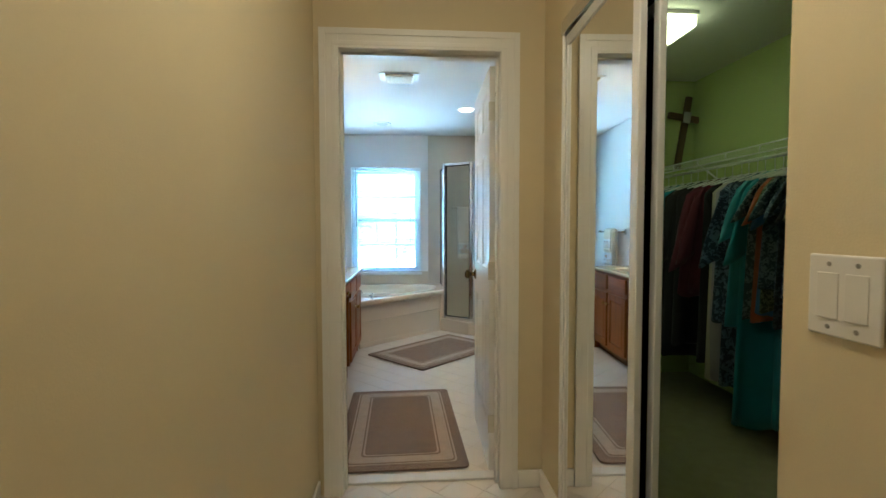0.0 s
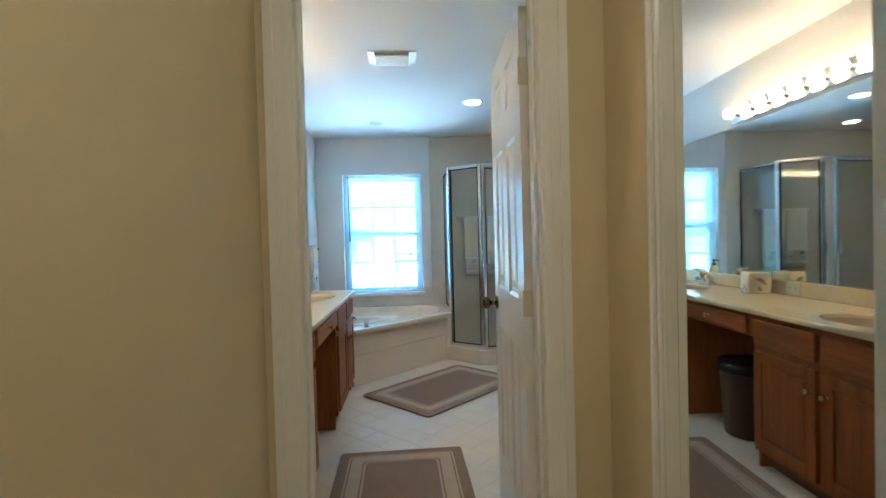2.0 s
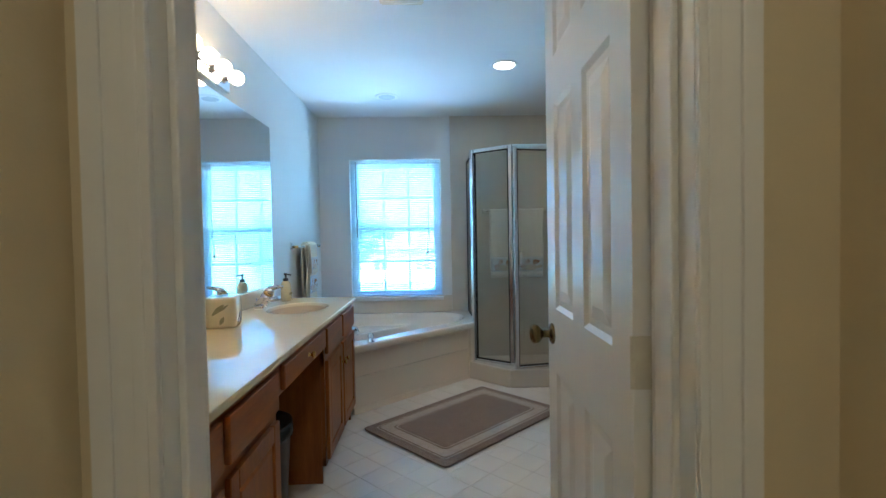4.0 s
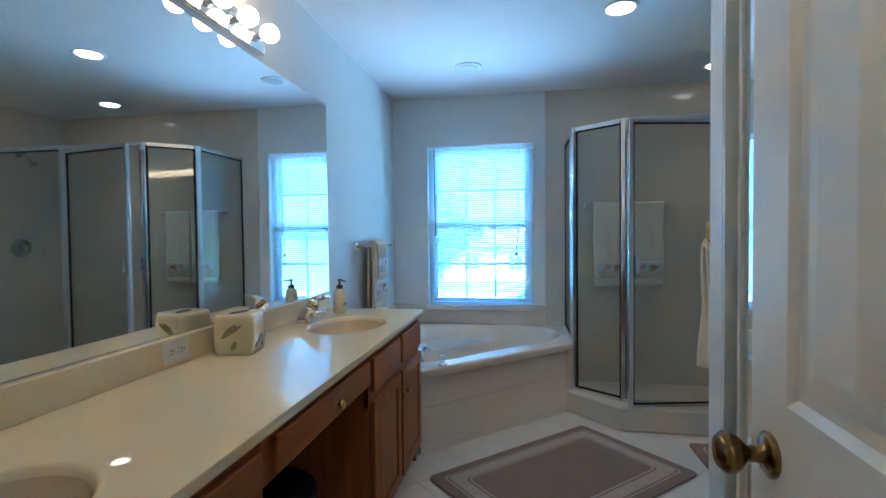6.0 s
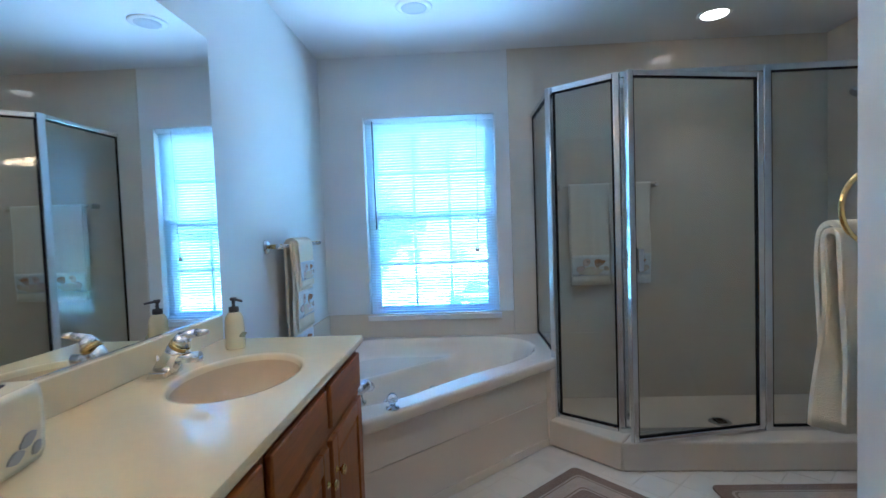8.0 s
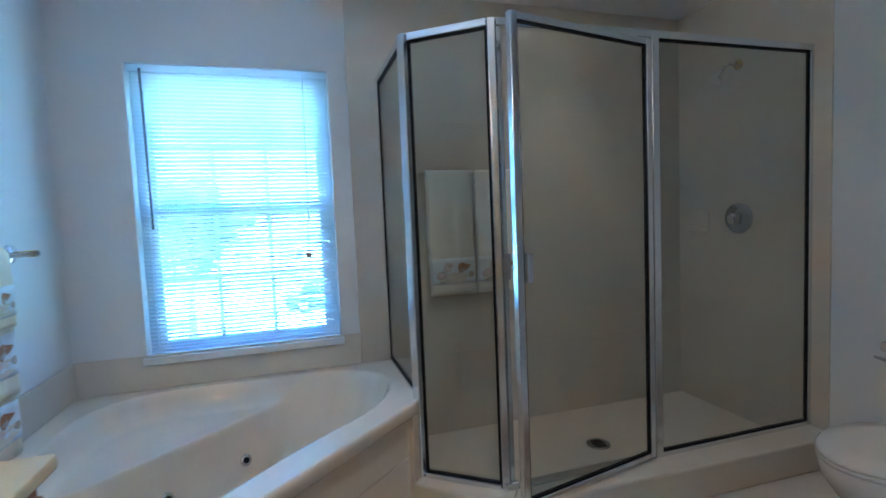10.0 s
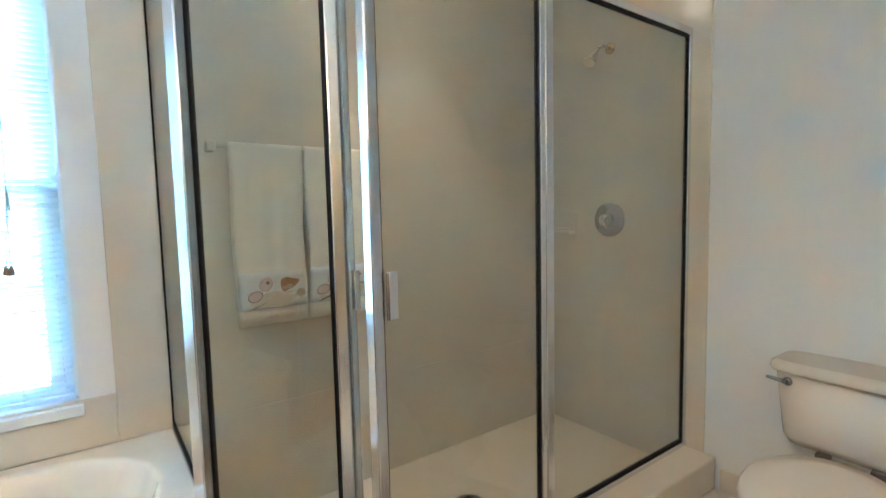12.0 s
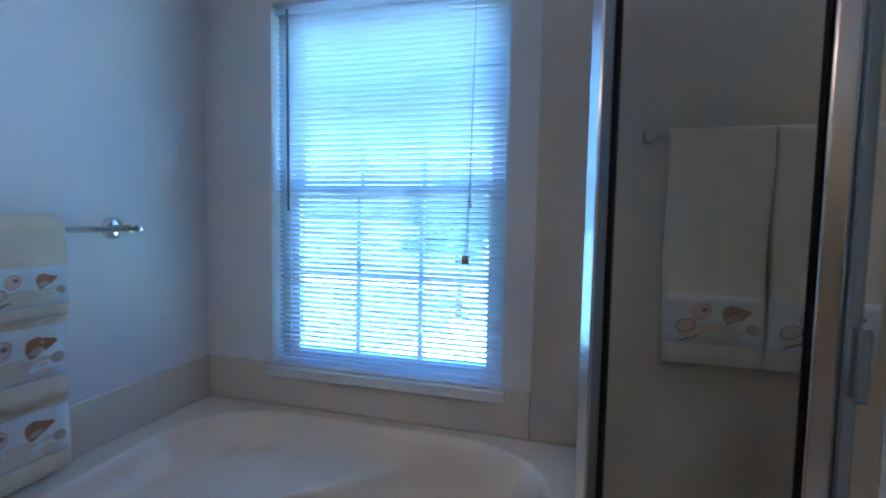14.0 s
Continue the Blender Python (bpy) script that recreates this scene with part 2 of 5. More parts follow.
def basin_plate(bm, outline, centre, rim, levels, n=96):
    """A plate filling the outline, with a hollow: rim(angle) is its radius, levels are (scale, z) from the outline's height inwards."""
    cx, cy = centre
    corners = [math.atan2(y - cy, x - cx) % (2 * math.pi) for x, y in outline]
    angles = sorted(set([round(2 * math.pi * i / n, 5) for i in range(n)] + [round(c, 5) for c in corners]))

    def reach(a):
        dx, dy, best = math.cos(a), math.sin(a), 1e9
        for (x0, y0), (x1, y1) in zip(outline, outline[1:] + outline[:1]):
            ex, ey = x1 - x0, y1 - y0
            det = dx * -ey + ex * dy
            if abs(det) > 1e-9:
                t = ((x0 - cx) * -ey + ex * (y0 - cy)) / det
                u = (dx * (y0 - cy) - dy * (x0 - cx)) / det
                if t > 0 and -1e-4 <= u <= 1 + 1e-4:
                    best = min(best, t)
        return best
    rows = []
    top = levels[0][1]
    rows.append([bm.verts.new((cx + reach(a) * math.cos(a), cy + reach(a) * math.sin(a), top)) for a in angles])
    for s, z in levels:
        ring = []
        for a in angles:
            r = rim(a) * s
            x, y = cx + r * math.cos(a), cy + r * math.sin(a)
            ring.append(bm.verts.new((x, y, z(x, y) if callable(z) else z)))
        rows.append(ring)
    m = len(angles)
    for k, (lo, hi) in enumerate(zip(rows, rows[1:])):
        for i in range(m):
            bm.faces.new((lo[i], lo[(i + 1) % m], hi[(i + 1) % m], hi[i])).smooth = k > 0
    bm.faces.new(rows[-1]).smooth = True
    return rows[0]


# ---- the large structure ----
CEIL, NORTH, WEST, EAST = 2.44, 6.36, -1.147, 2.27
HALL_W, HALL_E, DOOR_S, DOOR_N = -0.53, 0.515, 2.25, 2.37
CLOSET_IN, BATH_E = 0.60, 0.60
structure("wall_hall_west", boxes((HALL_W - 0.1, HALL_W, -1.6, DOOR_S, 0, CEIL)), BEIGE, "plain beige painted hall wall")
structure("wall_hall_south", boxes((HALL_W - 0.1, EAST + 0.1, -1.72, -1.6, 0, CEIL)), BEIGE, "plain beige painted hall wall")
structure("wall_hall_east", boxes((HALL_E, CLOSET_IN, -1.6, 0.835, 0, CEIL), (HALL_E, CLOSET_IN, 1.99, DOOR_S, 0, CEIL), (HALL_E, CLOSET_IN, 0.835, 1.99, 2.06, CEIL)), BEIGE, "beige painted wall with a closet opening")
structure("wall_hall_north", boxes((HALL_W - 0.1, -0.445, DOOR_S, 2.31, 0, CEIL), (0.335, CLOSET_IN, DOOR_S, 2.31, 0, CEIL), (-0.445, 0.335, DOOR_S, 2.31, 2.055, CEIL)), BEIGE, "beige painted wall around the bathroom doorway")
structure("wall_bath_south", boxes((WEST - 0.12, -0.445, 2.31, DOOR_N, 0, CEIL), (0.335, CLOSET_IN, 2.31, DOOR_N, 0, CEIL), (-0.445, 0.335, 2.31, DOOR_N, 2.055, CEIL)), WHITE_WALL, "white painted bathroom wall around the doorway")
structure("wall_bath_west", boxes((WEST - 0.12, WEST, DOOR_N, NORTH, 0, CEIL)), WHITE_WALL, "white painted bathroom wall")
WX0, WX1, WZ0, WZ1 = -0.846, 0.062, 0.62, 2.02
structure("wall_north", boxes((WEST - 0.12, WX0, NORTH, NORTH + 0.2, 0, CEIL), (WX1, EAST + 0.12, NORTH, NORTH + 0.2, 0, CEIL), (WX0, WX1, NORTH, NORTH + 0.2, 0, WZ0), (WX0, WX1, NORTH, NORTH + 0.2, WZ1, CEIL)), WHITE_WALL, "white painted wall with a recessed window")
structure("wall_bath_east", boxes((EAST, EAST + 0.12, 3.93, NORTH, 0, CEIL)), WHITE_WALL, "white painted wall behind the toilet")
structure("wall_bath_closet", boxes((BATH_E, BATH_E + 0.1, DOOR_N, 2.58, 0, CEIL), (BATH_E, BATH_E + 0.1, 3.934, 4.035, 0, CEIL), (BATH_E, BATH_E + 0.1, 2.58, 3.934, 2.06, CEIL)), WHITE_WALL, "white painted wall with a mirrored closet opening")
structure("wall_toilet_south", boxes((BATH_E + 0.1, EAST, 3.98, 4.035, 0, CEIL)), WHITE_WALL, "white painted wall beside the toilet")
structure("wall_closet_north", boxes((BATH_E + 0.1, EAST, 3.90, 3.978, 0, CEIL)), CLOSET_PAINT, "painted closet end wall")
structure("wall_closet_east", boxes((EAST, EAST + 0.12, -1.6, 3.93, 0, CEIL)), CLOSET_PAINT, "painted closet wall behind the clothes")
structure("wall_closet_south", boxes((CLOSET_IN, EAST, -0.72, -0.6, 0, CEIL)), CLOSET_PAINT, "painted closet end wall")
structure("ceiling", boxes((WEST - 0.12, EAST + 0.12, -1.72, NORTH + 0.2, CEIL, CEIL + 0.15)), CEILING, "white textured flat ceiling", "ceiling")
floor = structure("floor", boxes((WEST - 0.12, CLOSET_IN, -1.72, NORTH + 0.2, -0.12, -0.002), (CLOSET_IN, EAST + 0.12, 3.95, NORTH + 0.2, -0.12, -0.002)), GROUT, "cream tiled floor laid on the diagonal", "floor")
structure("closet_floor", boxes((CLOSET_IN, EAST + 0.12, -1.72, 3.95, -0.12, 0.004)), CARPET, "dull green-brown closet carpet", "floor")
# Slab added above the ceiling, out of view; it keeps sun and sky out.
structure("roof_slab", boxes((-6, 6, -5, NORTH + 0.35, 2.7, 2.8)), WHITE_WALL, "plain roof slab added out of view over the rooms", "roof")

# trim: door casing and jamb, baseboards, threshold
def casing(name, y_face, out, x0, x1, z1, label):
    """Moulded frame round a doorway in a wall facing -y or +y."""
    t = thing(name, (0.5 * (x0 + x1), y_face, 0), label, "door frame", kind="structure")
    w = 0.085
    for nm, s in (("side_casing", (x0 - w, x0, 0, z1 + w)), ("side_casing", (x1, x1 + w, 0, z1 + w)), ("head_casing", (x0, x1, z1, z1 + w))):
        bm = bmesh.new()
        y0, y1 = sorted((y_face + out * 0.001, y_face + out * 0.012))
        box(bm, s[0], s[1], y0, y1, s[2], s[3])
        if nm == "side_casing":
            inner = x0 if s[1] == x0 else x1
            d = -1 if s[1] == x0 else 1
            outer = inner + d * w
            a, b = sorted((outer, outer - d * 0.028))
            y0, y1 = sorted((y_face + out * 0.011, y_face + out * 0.018))
            box(bm, a, b, y0, y1, 0, z1 + w)
            a, b = sorted((inner + d * 0.012, inner + d * 0.03))
            y0, y1 = sorted((y_face + out * 0.011, y_face + out * 0.0145))
            box(bm, a, b, y0, y1, 0, z1 + 0.012)
        else:
            y0, y1 = sorted((y_face + out * 0.011, y_face + out * 0.018))
            box(bm, x0 - w + 0.028, x1 + w - 0.028, y0, y1, z1 + w - 0.028, z1 + w)
            y0, y1 = sorted((y_face + out * 0.011, y_face + out * 0.0145))
            box(bm, x0 - 0.03, x1 + 0.03, y0, y1, z1 + 0.012, z1 + 0.03)
        part(nm, bm, TRIM, t, bevel=0.004)
    return t


DX0, DX1, DZ = -0.42, 0.31, 2.03
casing("door_casing_hall", DOOR_S, -1, DX0, DX1, DZ, "white gloss moulded casing round the doorway")
casing("door_casing_bath", DOOR_N, 1, DX0, DX1, DZ, "white gloss moulded casing round the doorway")
jamb = thing("door_jamb", (0, 2.31, 0), "white gloss door lining with stops", "door frame", kind="structure")
part("side_lining", boxes((-0.444, DX0, DOOR_S - 0.0, DOOR_N, 0, DZ)), TRIM, jamb)
part("side_lining", boxes((DX1, 0.334, DOOR_S, DOOR_N, 0, DZ)), TRIM, jamb)
part("head_lining", boxes((-0.444, 0.334, DOOR_S, DOOR_N, DZ, DZ + 0.024)), TRIM, jamb)
for s in ((DX0, DX0 + 0.012, 2.29, 2.325, 0, DZ), (DX1 - 0.012, DX1, 2.29, 2.325, 0, DZ), (DX0 + 0.012, DX1 - 0.012, 2.29, 2.325, DZ - 0.012, DZ)):
    part("door_stop", boxes(s), TRIM, jamb, bevel=0.003)
structure("threshold", boxes((DX0, DX1, 2.325, 2.395, 0.0, 0.012)), SILL, "grey-white marble threshold strip in the doorway", "threshold", 0.004)
def baseboard(x0, x1, y0, y1):
    structure("baseboard", boxes((x0, x1, y0, y1, 0, 0.085)), TRIM, "white painted wooden baseboard", "baseboard", 0.004)
baseboard(HALL_W, HALL_W + 0.012, -1.6, DOOR_S - 0.024)
baseboard(0.397, HALL_E - 0.013, DOOR_S - 0.012, DOOR_S)
baseboard(HALL_E - 0.012, HALL_E, 1.992, DOOR_S)
baseboard(HALL_E - 0.012, HALL_E, -1.6, 0.8)
baseboard(BATH_E - 0.012, BATH_E, 2.41, 2.58)

# ---- window with its blind ----
win = thing("window_1", ((WX0 + WX1) / 2, NORTH + 0.15, WZ0), "white double-hung window with divided panes", "window", kind="structure")
FY = NORTH + 0.075
MID = 1.33
part("window_frame", boxes((WX0, WX0 + 0.035, FY, FY + 0.07, WZ0, WZ1), (WX1 - 0.035, WX1, FY, FY + 0.07, WZ0, WZ1), (WX0 + 0.035, WX1 - 0.035, FY, FY + 0.07, WZ0, WZ0 + 0.04), (WX0 + 0.035, WX1 - 0.035, FY, FY + 0.07, WZ1 - 0.035, WZ1)), VINYL, win, bevel=0.003)
for nm, z0, z1, y in (("lower_sash", WZ0 + 0.04, MID + 0.02, FY + 0.005), ("upper_sash", MID - 0.02, WZ1 - 0.035, FY + 0.036)):
    x0, x1, f = WX0 + 0.036, WX1 - 0.036, 0.038
    s = part(nm, boxes((x0, x0 + f, y, y + 0.028, z0, z1), (x1 - f, x1, y, y + 0.028, z0, z1), (x0 + f, x1 - f, y, y + 0.028, z0, z0 + f), (x0 + f, x1 - f, y, y + 0.028, z1 - f, z1)), VINYL, win, bevel=0.003)
    for i in (1, 2):
        x = x0 + f + (x1 - x0 - 2 * f) * i / 3
        part("muntin", boxes((x - 0.009, x + 0.009, y + 0.004, y + 0.02, z0 + f, z1 - f)), VINYL, s)
    zc = (z0 + z1) / 2
    part("muntin", boxes((x0 + f, x1 - f, y + 0.003, y + 0.021, zc - 0.009, zc + 0.009)), VINYL, s)
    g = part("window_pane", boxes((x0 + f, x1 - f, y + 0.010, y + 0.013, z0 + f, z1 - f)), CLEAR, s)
    # no shadow: daylight reaches the slats without the tint
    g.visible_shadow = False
part("window_sill", boxes((WX0 - 0.012, WX1 + 0.012, NORTH - 0.030, NORTH - 0.0005, WZ0 - 0.010, WZ0 + 0.027), (WX0 + 0.001, WX1 - 0.001, NORTH - 0.0005, FY, WZ0 + 0.0005, WZ0 + 0.027)), SILL, win, "white marble sill", bevel=0.004)

blind = thing("window_blind", ((WX0 + WX1) / 2, NORTH + 0.034, WZ1), "white mini blind with open tilted slats, lowered", "blind")
BY = NORTH + 0.034
BX0, BX1 = WX0 + 0.006, WX1 - 0.006
part("headrail", boxes((BX0, BX1, BY - 0.018, BY + 0.018, WZ1 - 0.035, WZ1 - 0.002)), SLAT, blind, bevel=0.002)
part("bottom_rail", boxes((BX0 + 0.005, BX1 - 0.005, BY - 0.012, BY + 0.012, WZ0 + 0.036, WZ0 + 0.052)), SLAT, blind, bevel=0.004)
sm = bpy.data.meshes.new("slat")
bm = bmesh.new()
half = (BX1 - BX0) / 2 - 0.006
TILT_S = radians(-36)
rows = []
for k in range(5):
    u = (k / 4 - 0.5) * 0.025
    crown = 0.0022 * (1 - (k / 2 - 1) ** 2)
    yy, zz = u * math.cos(TILT_S) - crown * math.sin(TILT_S), u * math.sin(TILT_S) + crown * math.cos(TILT_S)
    rows.append([bm.verts.new((x, yy, zz)) for x in (-half, half)])
for a, b in zip(rows, rows[1:]):
    bm.faces.new((a[0], a[1], b[1], b[0])).smooth = True
bmesh.ops.solidify(bm, geom=bm.faces[:], thickness=0.0005)
bm.to_mesh(sm)
bm.free()
sm.materials.append(SLAT)
NSLAT = 68
for i in range(NSLAT):
    z = WZ0 + 0.065 + (WZ1 - 0.045 - WZ0 - 0.065) * i / (NSLAT - 1)
    s = new("slat", sm)
    s.parent = blind
    s.location = (0, 0, z - WZ1)
for x in (BX0 + 0.13, BX1 - 0.13):
    bm = bmesh.new()
    tube(bm, (x, BY - 0.0125, WZ0 + 0.05), (x, BY - 0.0125, WZ1 - 0.03), 0.0008, n=5)
    tube(bm, (x, BY + 0.0125, WZ0 + 0.05), (x, BY + 0.0125, WZ1 - 0.03), 0.0008, n=5)
    part("ladder_cord", bm, SLAT, blind)
part("tilt_wand", tube(bmesh.new(), (-0.778, BY - 0.025, 1.25), (-0.785, BY - 0.022, WZ1 - 0.02), 0.005, n=6), mat("clear grey wand", (0.16, 0.18, 0.21), 0.2, vary=0.03), blind, "grey plastic wand")
bm = bmesh.new()
tube(bm, (-0.075, BY - 0.026, 1.10), (-0.068, BY - 0.024, 1.32), 0.0014, n=6)
tube(bm, (-0.083, BY - 0.026, 1.10), (-0.070, BY - 0.024, 1.32), 0.0014, n=6)
tube(bm, (-0.069, BY - 0.024, 1.31), (-0.060, BY - 0.022, WZ1 - 0.02), 0.0016, n=6)
tube(bm, (-0.069, BY - 0.024, 1.325), (-0.063, BY - 0.026, 1.27), 0.003, n=6)
cord = part("pull_cord", bm, mat("cord", (0.4, 0.42, 0.45), 0.7), blind)
for x in (-0.073, -0.085):
    part("tassel", turned(bmesh.new(), (x, BY - 0.026, 1.075), (0, 0, 1), [(0, 0.008), (0.004, 0.009), (0.03, 0.004)], 8), mat("wood tassel", (0.25, 0.12, 0.06), 0.5), cord, "brown cord tassel")

# ---- corner bathtub ----
ACRYLIC = mat("clear acrylic", (0.92, 0.95, 0.97), 0.04, vary=0.02, bump=0.0, rvary=0.02)
ACRYLIC.node_tree.nodes["Principled BSDF"].inputs["Transmission Weight"].default_value = 0.92
P0, P1 = Vector((-0.60, 4.90)), Vector((0.275, 5.705))
DIR = (P1 - P0).normalized()
NRM = Vector((-DIR.y, DIR.x))
MIDP = (P0 + P1) / 2
DECK = 0.49
outline = [(WEST + 0.002, 4.895), (P0.x, P0.y), (P1.x, P1.y), (0.30, 5.735), (0.335, 5.76), (0.335, NORTH - 0.011), (WEST + 0.002, NORTH - 0.011)]
TC = (-0.42, 5.66)
def straight(a, pts):
    dx, dy, best = math.cos(a), math.sin(a), 1e9
    for (x0, y0), (x1, y1) in zip(pts, pts[1:] + pts[:1]):
        ex, ey = x1 - x0, y1 - y0
        det = dx * -ey + ex * dy
        if abs(det) > 1e-9:
            t = ((x0 - TC[0]) * -ey + ex * (y0 - TC[1])) / det
            u = (dx * (y0 - TC[1]) - dy * (x0 - TC[0])) / det
            if t > 0 and -1e-4 <= u <= 1 + 1e-4:
                best = min(best, t)
    return best
a0, b0 = P0 + NRM * 0.11, P1 + NRM * 0.11
inner = [(-0.98, 5.10), (a0.x, a0.y), (b0.x - 0.03, b0.y), (0.24, 5.80), (0.24, 6.27), (-1.03, 6.27)]
def rim(a):
    return sum(w * straight(a + d, inner) for d, w in ((-0.36, 0.08), (-0.24, 0.14), (-0.12, 0.18), (0, 0.2), (0.12, 0.18), (0.24, 0.14), (0.36, 0.08)))
def ease(t):
    t = max(0, min(1, t))
    return t * t * (3 - 2 * t)
def seat(low):
    def z(x, y):
        v = (Vector((x, y)) - MIDP).dot(NRM)
        return low + (0.385 - low) * ease((v - 0.695) / 0.05) if low < 0.385 else low
    return z
def rounded_lip(bm, ring):
    """Turns the front of the deck over in a round lip and drops it over the apron."""
    rows = [ring]
    for out, drop in ((0.006, 0.0015), (0.011, 0.005), (0.015, 0.011), (0.016, 0.018), (0.016, 0.050), (0.012, 0.056), (0.0, 0.057)):
        rows.append([bm.verts.new((v.co.x, v.co.y, DECK - drop)) if (v.co.xy - MIDP).dot(NRM) > 0.012 else bm.verts.new((v.co.x - NRM.x * out, v.co.y - NRM.y * out, DECK - drop)) for v in ring])
    for hi, lo in zip(rows, rows[1:]):
        for i in range(len(ring)):
            j = (i + 1) % len(ring)
            bm.faces.new((hi[j], hi[i], lo[i], lo[j])).smooth = True
tub = thing("corner_bathtub", (TC[0], TC[1], 0), "almond acrylic corner whirlpool bathtub with a seat", "bathtub")
bm = bmesh.new()
ring = basin_plate(bm, outline, TC, rim, [(1.05, DECK), (1.02, DECK + 0.002), (1.005, DECK), (0.993, DECK - 0.008), (0.978, DECK - 0.035), (0.94, seat(0.40)), (0.90, seat(0.30)), (0.85, seat(0.20)), *[(0.80 - 0.0125 * k, seat(max(0.12, 0.16 - 0.006 * k))) for k in range(60)]], 180)
rounded_lip(bm, ring)
part("tub_shell", bm, TUB_M, tub)
s0, s1 = P0 + NRM * 0.014, P1 + NRM * 0.014
part("apron_panel", bar(bmesh.new(), s0 + NRM * 0.01, s1 + NRM * 0.01, 0.02, 0.262, DECK - 0.05), TUB_M, tub, bevel=0.002)
part("apron_panel", bar(bmesh.new(), s0 + NRM * 0.01, s1 + NRM * 0.01, 0.02, 0.0, 0.259), TUB_M, tub, bevel=0.002)
part("end_panel", prism(bmesh.new(), [(0.262, 5.716), (0.285, 5.70), (0.336, 5.757), (0.336, 5.80), (0.322, 5.80)], 0.0, DECK - 0.036), TUB_M, tub)
part("toe_strip", bar(bmesh.new(), s0 - NRM * 0.004, s1 - NRM * 0.004, 0.008, 0.0, 0.045), TUB_M, tub, bevel=0.002)
for x, y, z in ((-0.404, 6.025, 0.222), (-0.656, 5.798, 0.228)):
    c = Vector((x, y, z))
    j = part("jet", turned(bmesh.new(), c, (-NRM.x * 0.97, -NRM.y * 0.97, 0.25), [(0, 0.026), (0.006, 0.026), (0.009, 0.021), (0.007, 0.014)], 20), CHROME, tub, "chrome whirlpool jet")
    part("nozzle", turned(bmesh.new(), c, (-NRM.x * 0.97, -NRM.y * 0.97, 0.25), [(0.004, 0.013), (0.012, 0.012), (0.013, 0.005)], 14), BLACK, j, "dark jet nozzle")
for k in (0, 1):
    p = Vector((-0.495, 5.02)) if k == 0 else P0 + DIR * 0.95 + NRM * 0.05
    if k == 0:
        h = part("tap_handle", turned(bmesh.new(), (p.x, p.y, DECK + 0.0), (0, 0, 1), [(0, 0.029), (0.005, 0.029), (0.010, 0.014), (0.022, 0.012)], 20), CHROME, tub, "chrome tap base")
        part("crystal_knob", turned(bmesh.new(), (p.x, p.y, DECK + 0.022), (0, 0, 1), [(0, 0.012), (0.008, 0.021), (0.030, 0.022), (0.042, 0.013)], 8), ACRYLIC, h, "clear faceted knob")
sp = part("tub_spout", turned(bmesh.new(), (-0.655, 5.085, DECK), (0, 0, 1), [(0, 0.036), (0.006, 0.036), (0.012, 0.024), (0.035, 0.021), (0.05, 0.015)], 20), CHROME, tub, "chrome deck spout")
bm = bmesh.new()
tube(bm, (-0.67, 5.065, 0.535), (-0.630, 5.13, 0.560), 0.020, 0.026)
tube(bm, (-0.630, 5.13, 0.560), (-0.612, 5.16, 0.535), 0.026, 0.020)
part("spout_arm", bm, CHROME, sp)
# splash strip above the deck
structure("tub_splash_north", boxes((WEST + 0.011, 0.1585, NORTH - 0.010, NORTH, DECK, 0.655)), SURROUND, "almond splash strip above the tub", "trim", 0.003)
structure("tub_splash_west", boxes((WEST, WEST + 0.010, 4.90, NORTH, DECK, 0.655)), SURROUND, "almond splash strip above the tub", "trim", 0.003)

# ---- shower enclosure ----
A, B, C, E_ = Vector((0.329, 5.748)), Vector((0.618, 5.528)), Vector((1.328, 5.525)), Vector((2.252, 5.52))
W_ = Vector((0.322, NORTH - 0.012))
CURB, TOP = 0.15, 1.992
structure("shower_panel_north", boxes((0.16, EAST, NORTH - 0.010, NORTH, DECK, CEIL), (0.336, EAST, NORTH - 0.010, NORTH, 0.0, DECK)), SURROUND, "glossy almond cultured marble shower panel", "shower wall", 0.002)
structure("shower_panel_east", boxes((EAST - 0.010, EAST, 5.43, NORTH - 0.010, 0.0, CEIL)), SURROUND, "glossy almond cultured marble shower panel", "shower wall", 0.002)
structure("toilet_baseboard", boxes((EAST - 0.012, EAST, 4.36, 5.36, 0, 0.10)), SURROUND, "almond base strip behind the toilet", "baseboard", 0.003)
pan = thing("shower_pan", (1.3, 5.9, 0), "almond shower base with a raised curb", "shower base")
bm = bmesh.new()
prism(bm, [(0.268, 5.712), (0.575, 5.405), (0.700, 5.575), (0.375, 5.815), (0.336, 5.757), (0.302, 5.737)], 0, CURB)
prism(bm, [(0.575, 5.405), (EAST - 0.011, 5.375), (EAST - 0.011, 5.57), (0.700, 5.575)], 0, CURB)
part("curb", bm, SURROUND, pan, bevel=0.012, seg=3)
bm = bmesh.new()
prism(bm, [(0.37, 5.81), (0.70, 5.57), (EAST - 0.011, 5.565), (EAST - 0.011, NORTH - 0.011), (0.345, NORTH - 0.011), (0.345, 5.83)], 0.0, 0.03)
part("pan_floor", bm, TUB_M, pan)
part("tub_side", boxes((0.336, 0.346, 5.80, NORTH - 0.011, 0.02, DECK - 0.002)), SURROUND, pan)
d = part("drain", turned(bmesh.new(), (1.318, 5.92, 0.03), (0, 0, 1), [(0, 0.062), (0.003, 0.062), (0.005, 0.055), (0.003, 0.05)], 24), mat("dull drain steel", (0.3, 0.29, 0.27), 0.35, metal=1), pan, "dark metal drain grate")
for i in range(-2, 3):
    part("drain_slot", boxes((1.318 - 0.035 + 0.004 * abs(i), 1.318 + 0.035 - 0.004 * abs(i), 5.92 + i * 0.016 - 0.004, 5.92 + i * 0.016 + 0.004, 0.033, 0.0365)), BLACK, d)

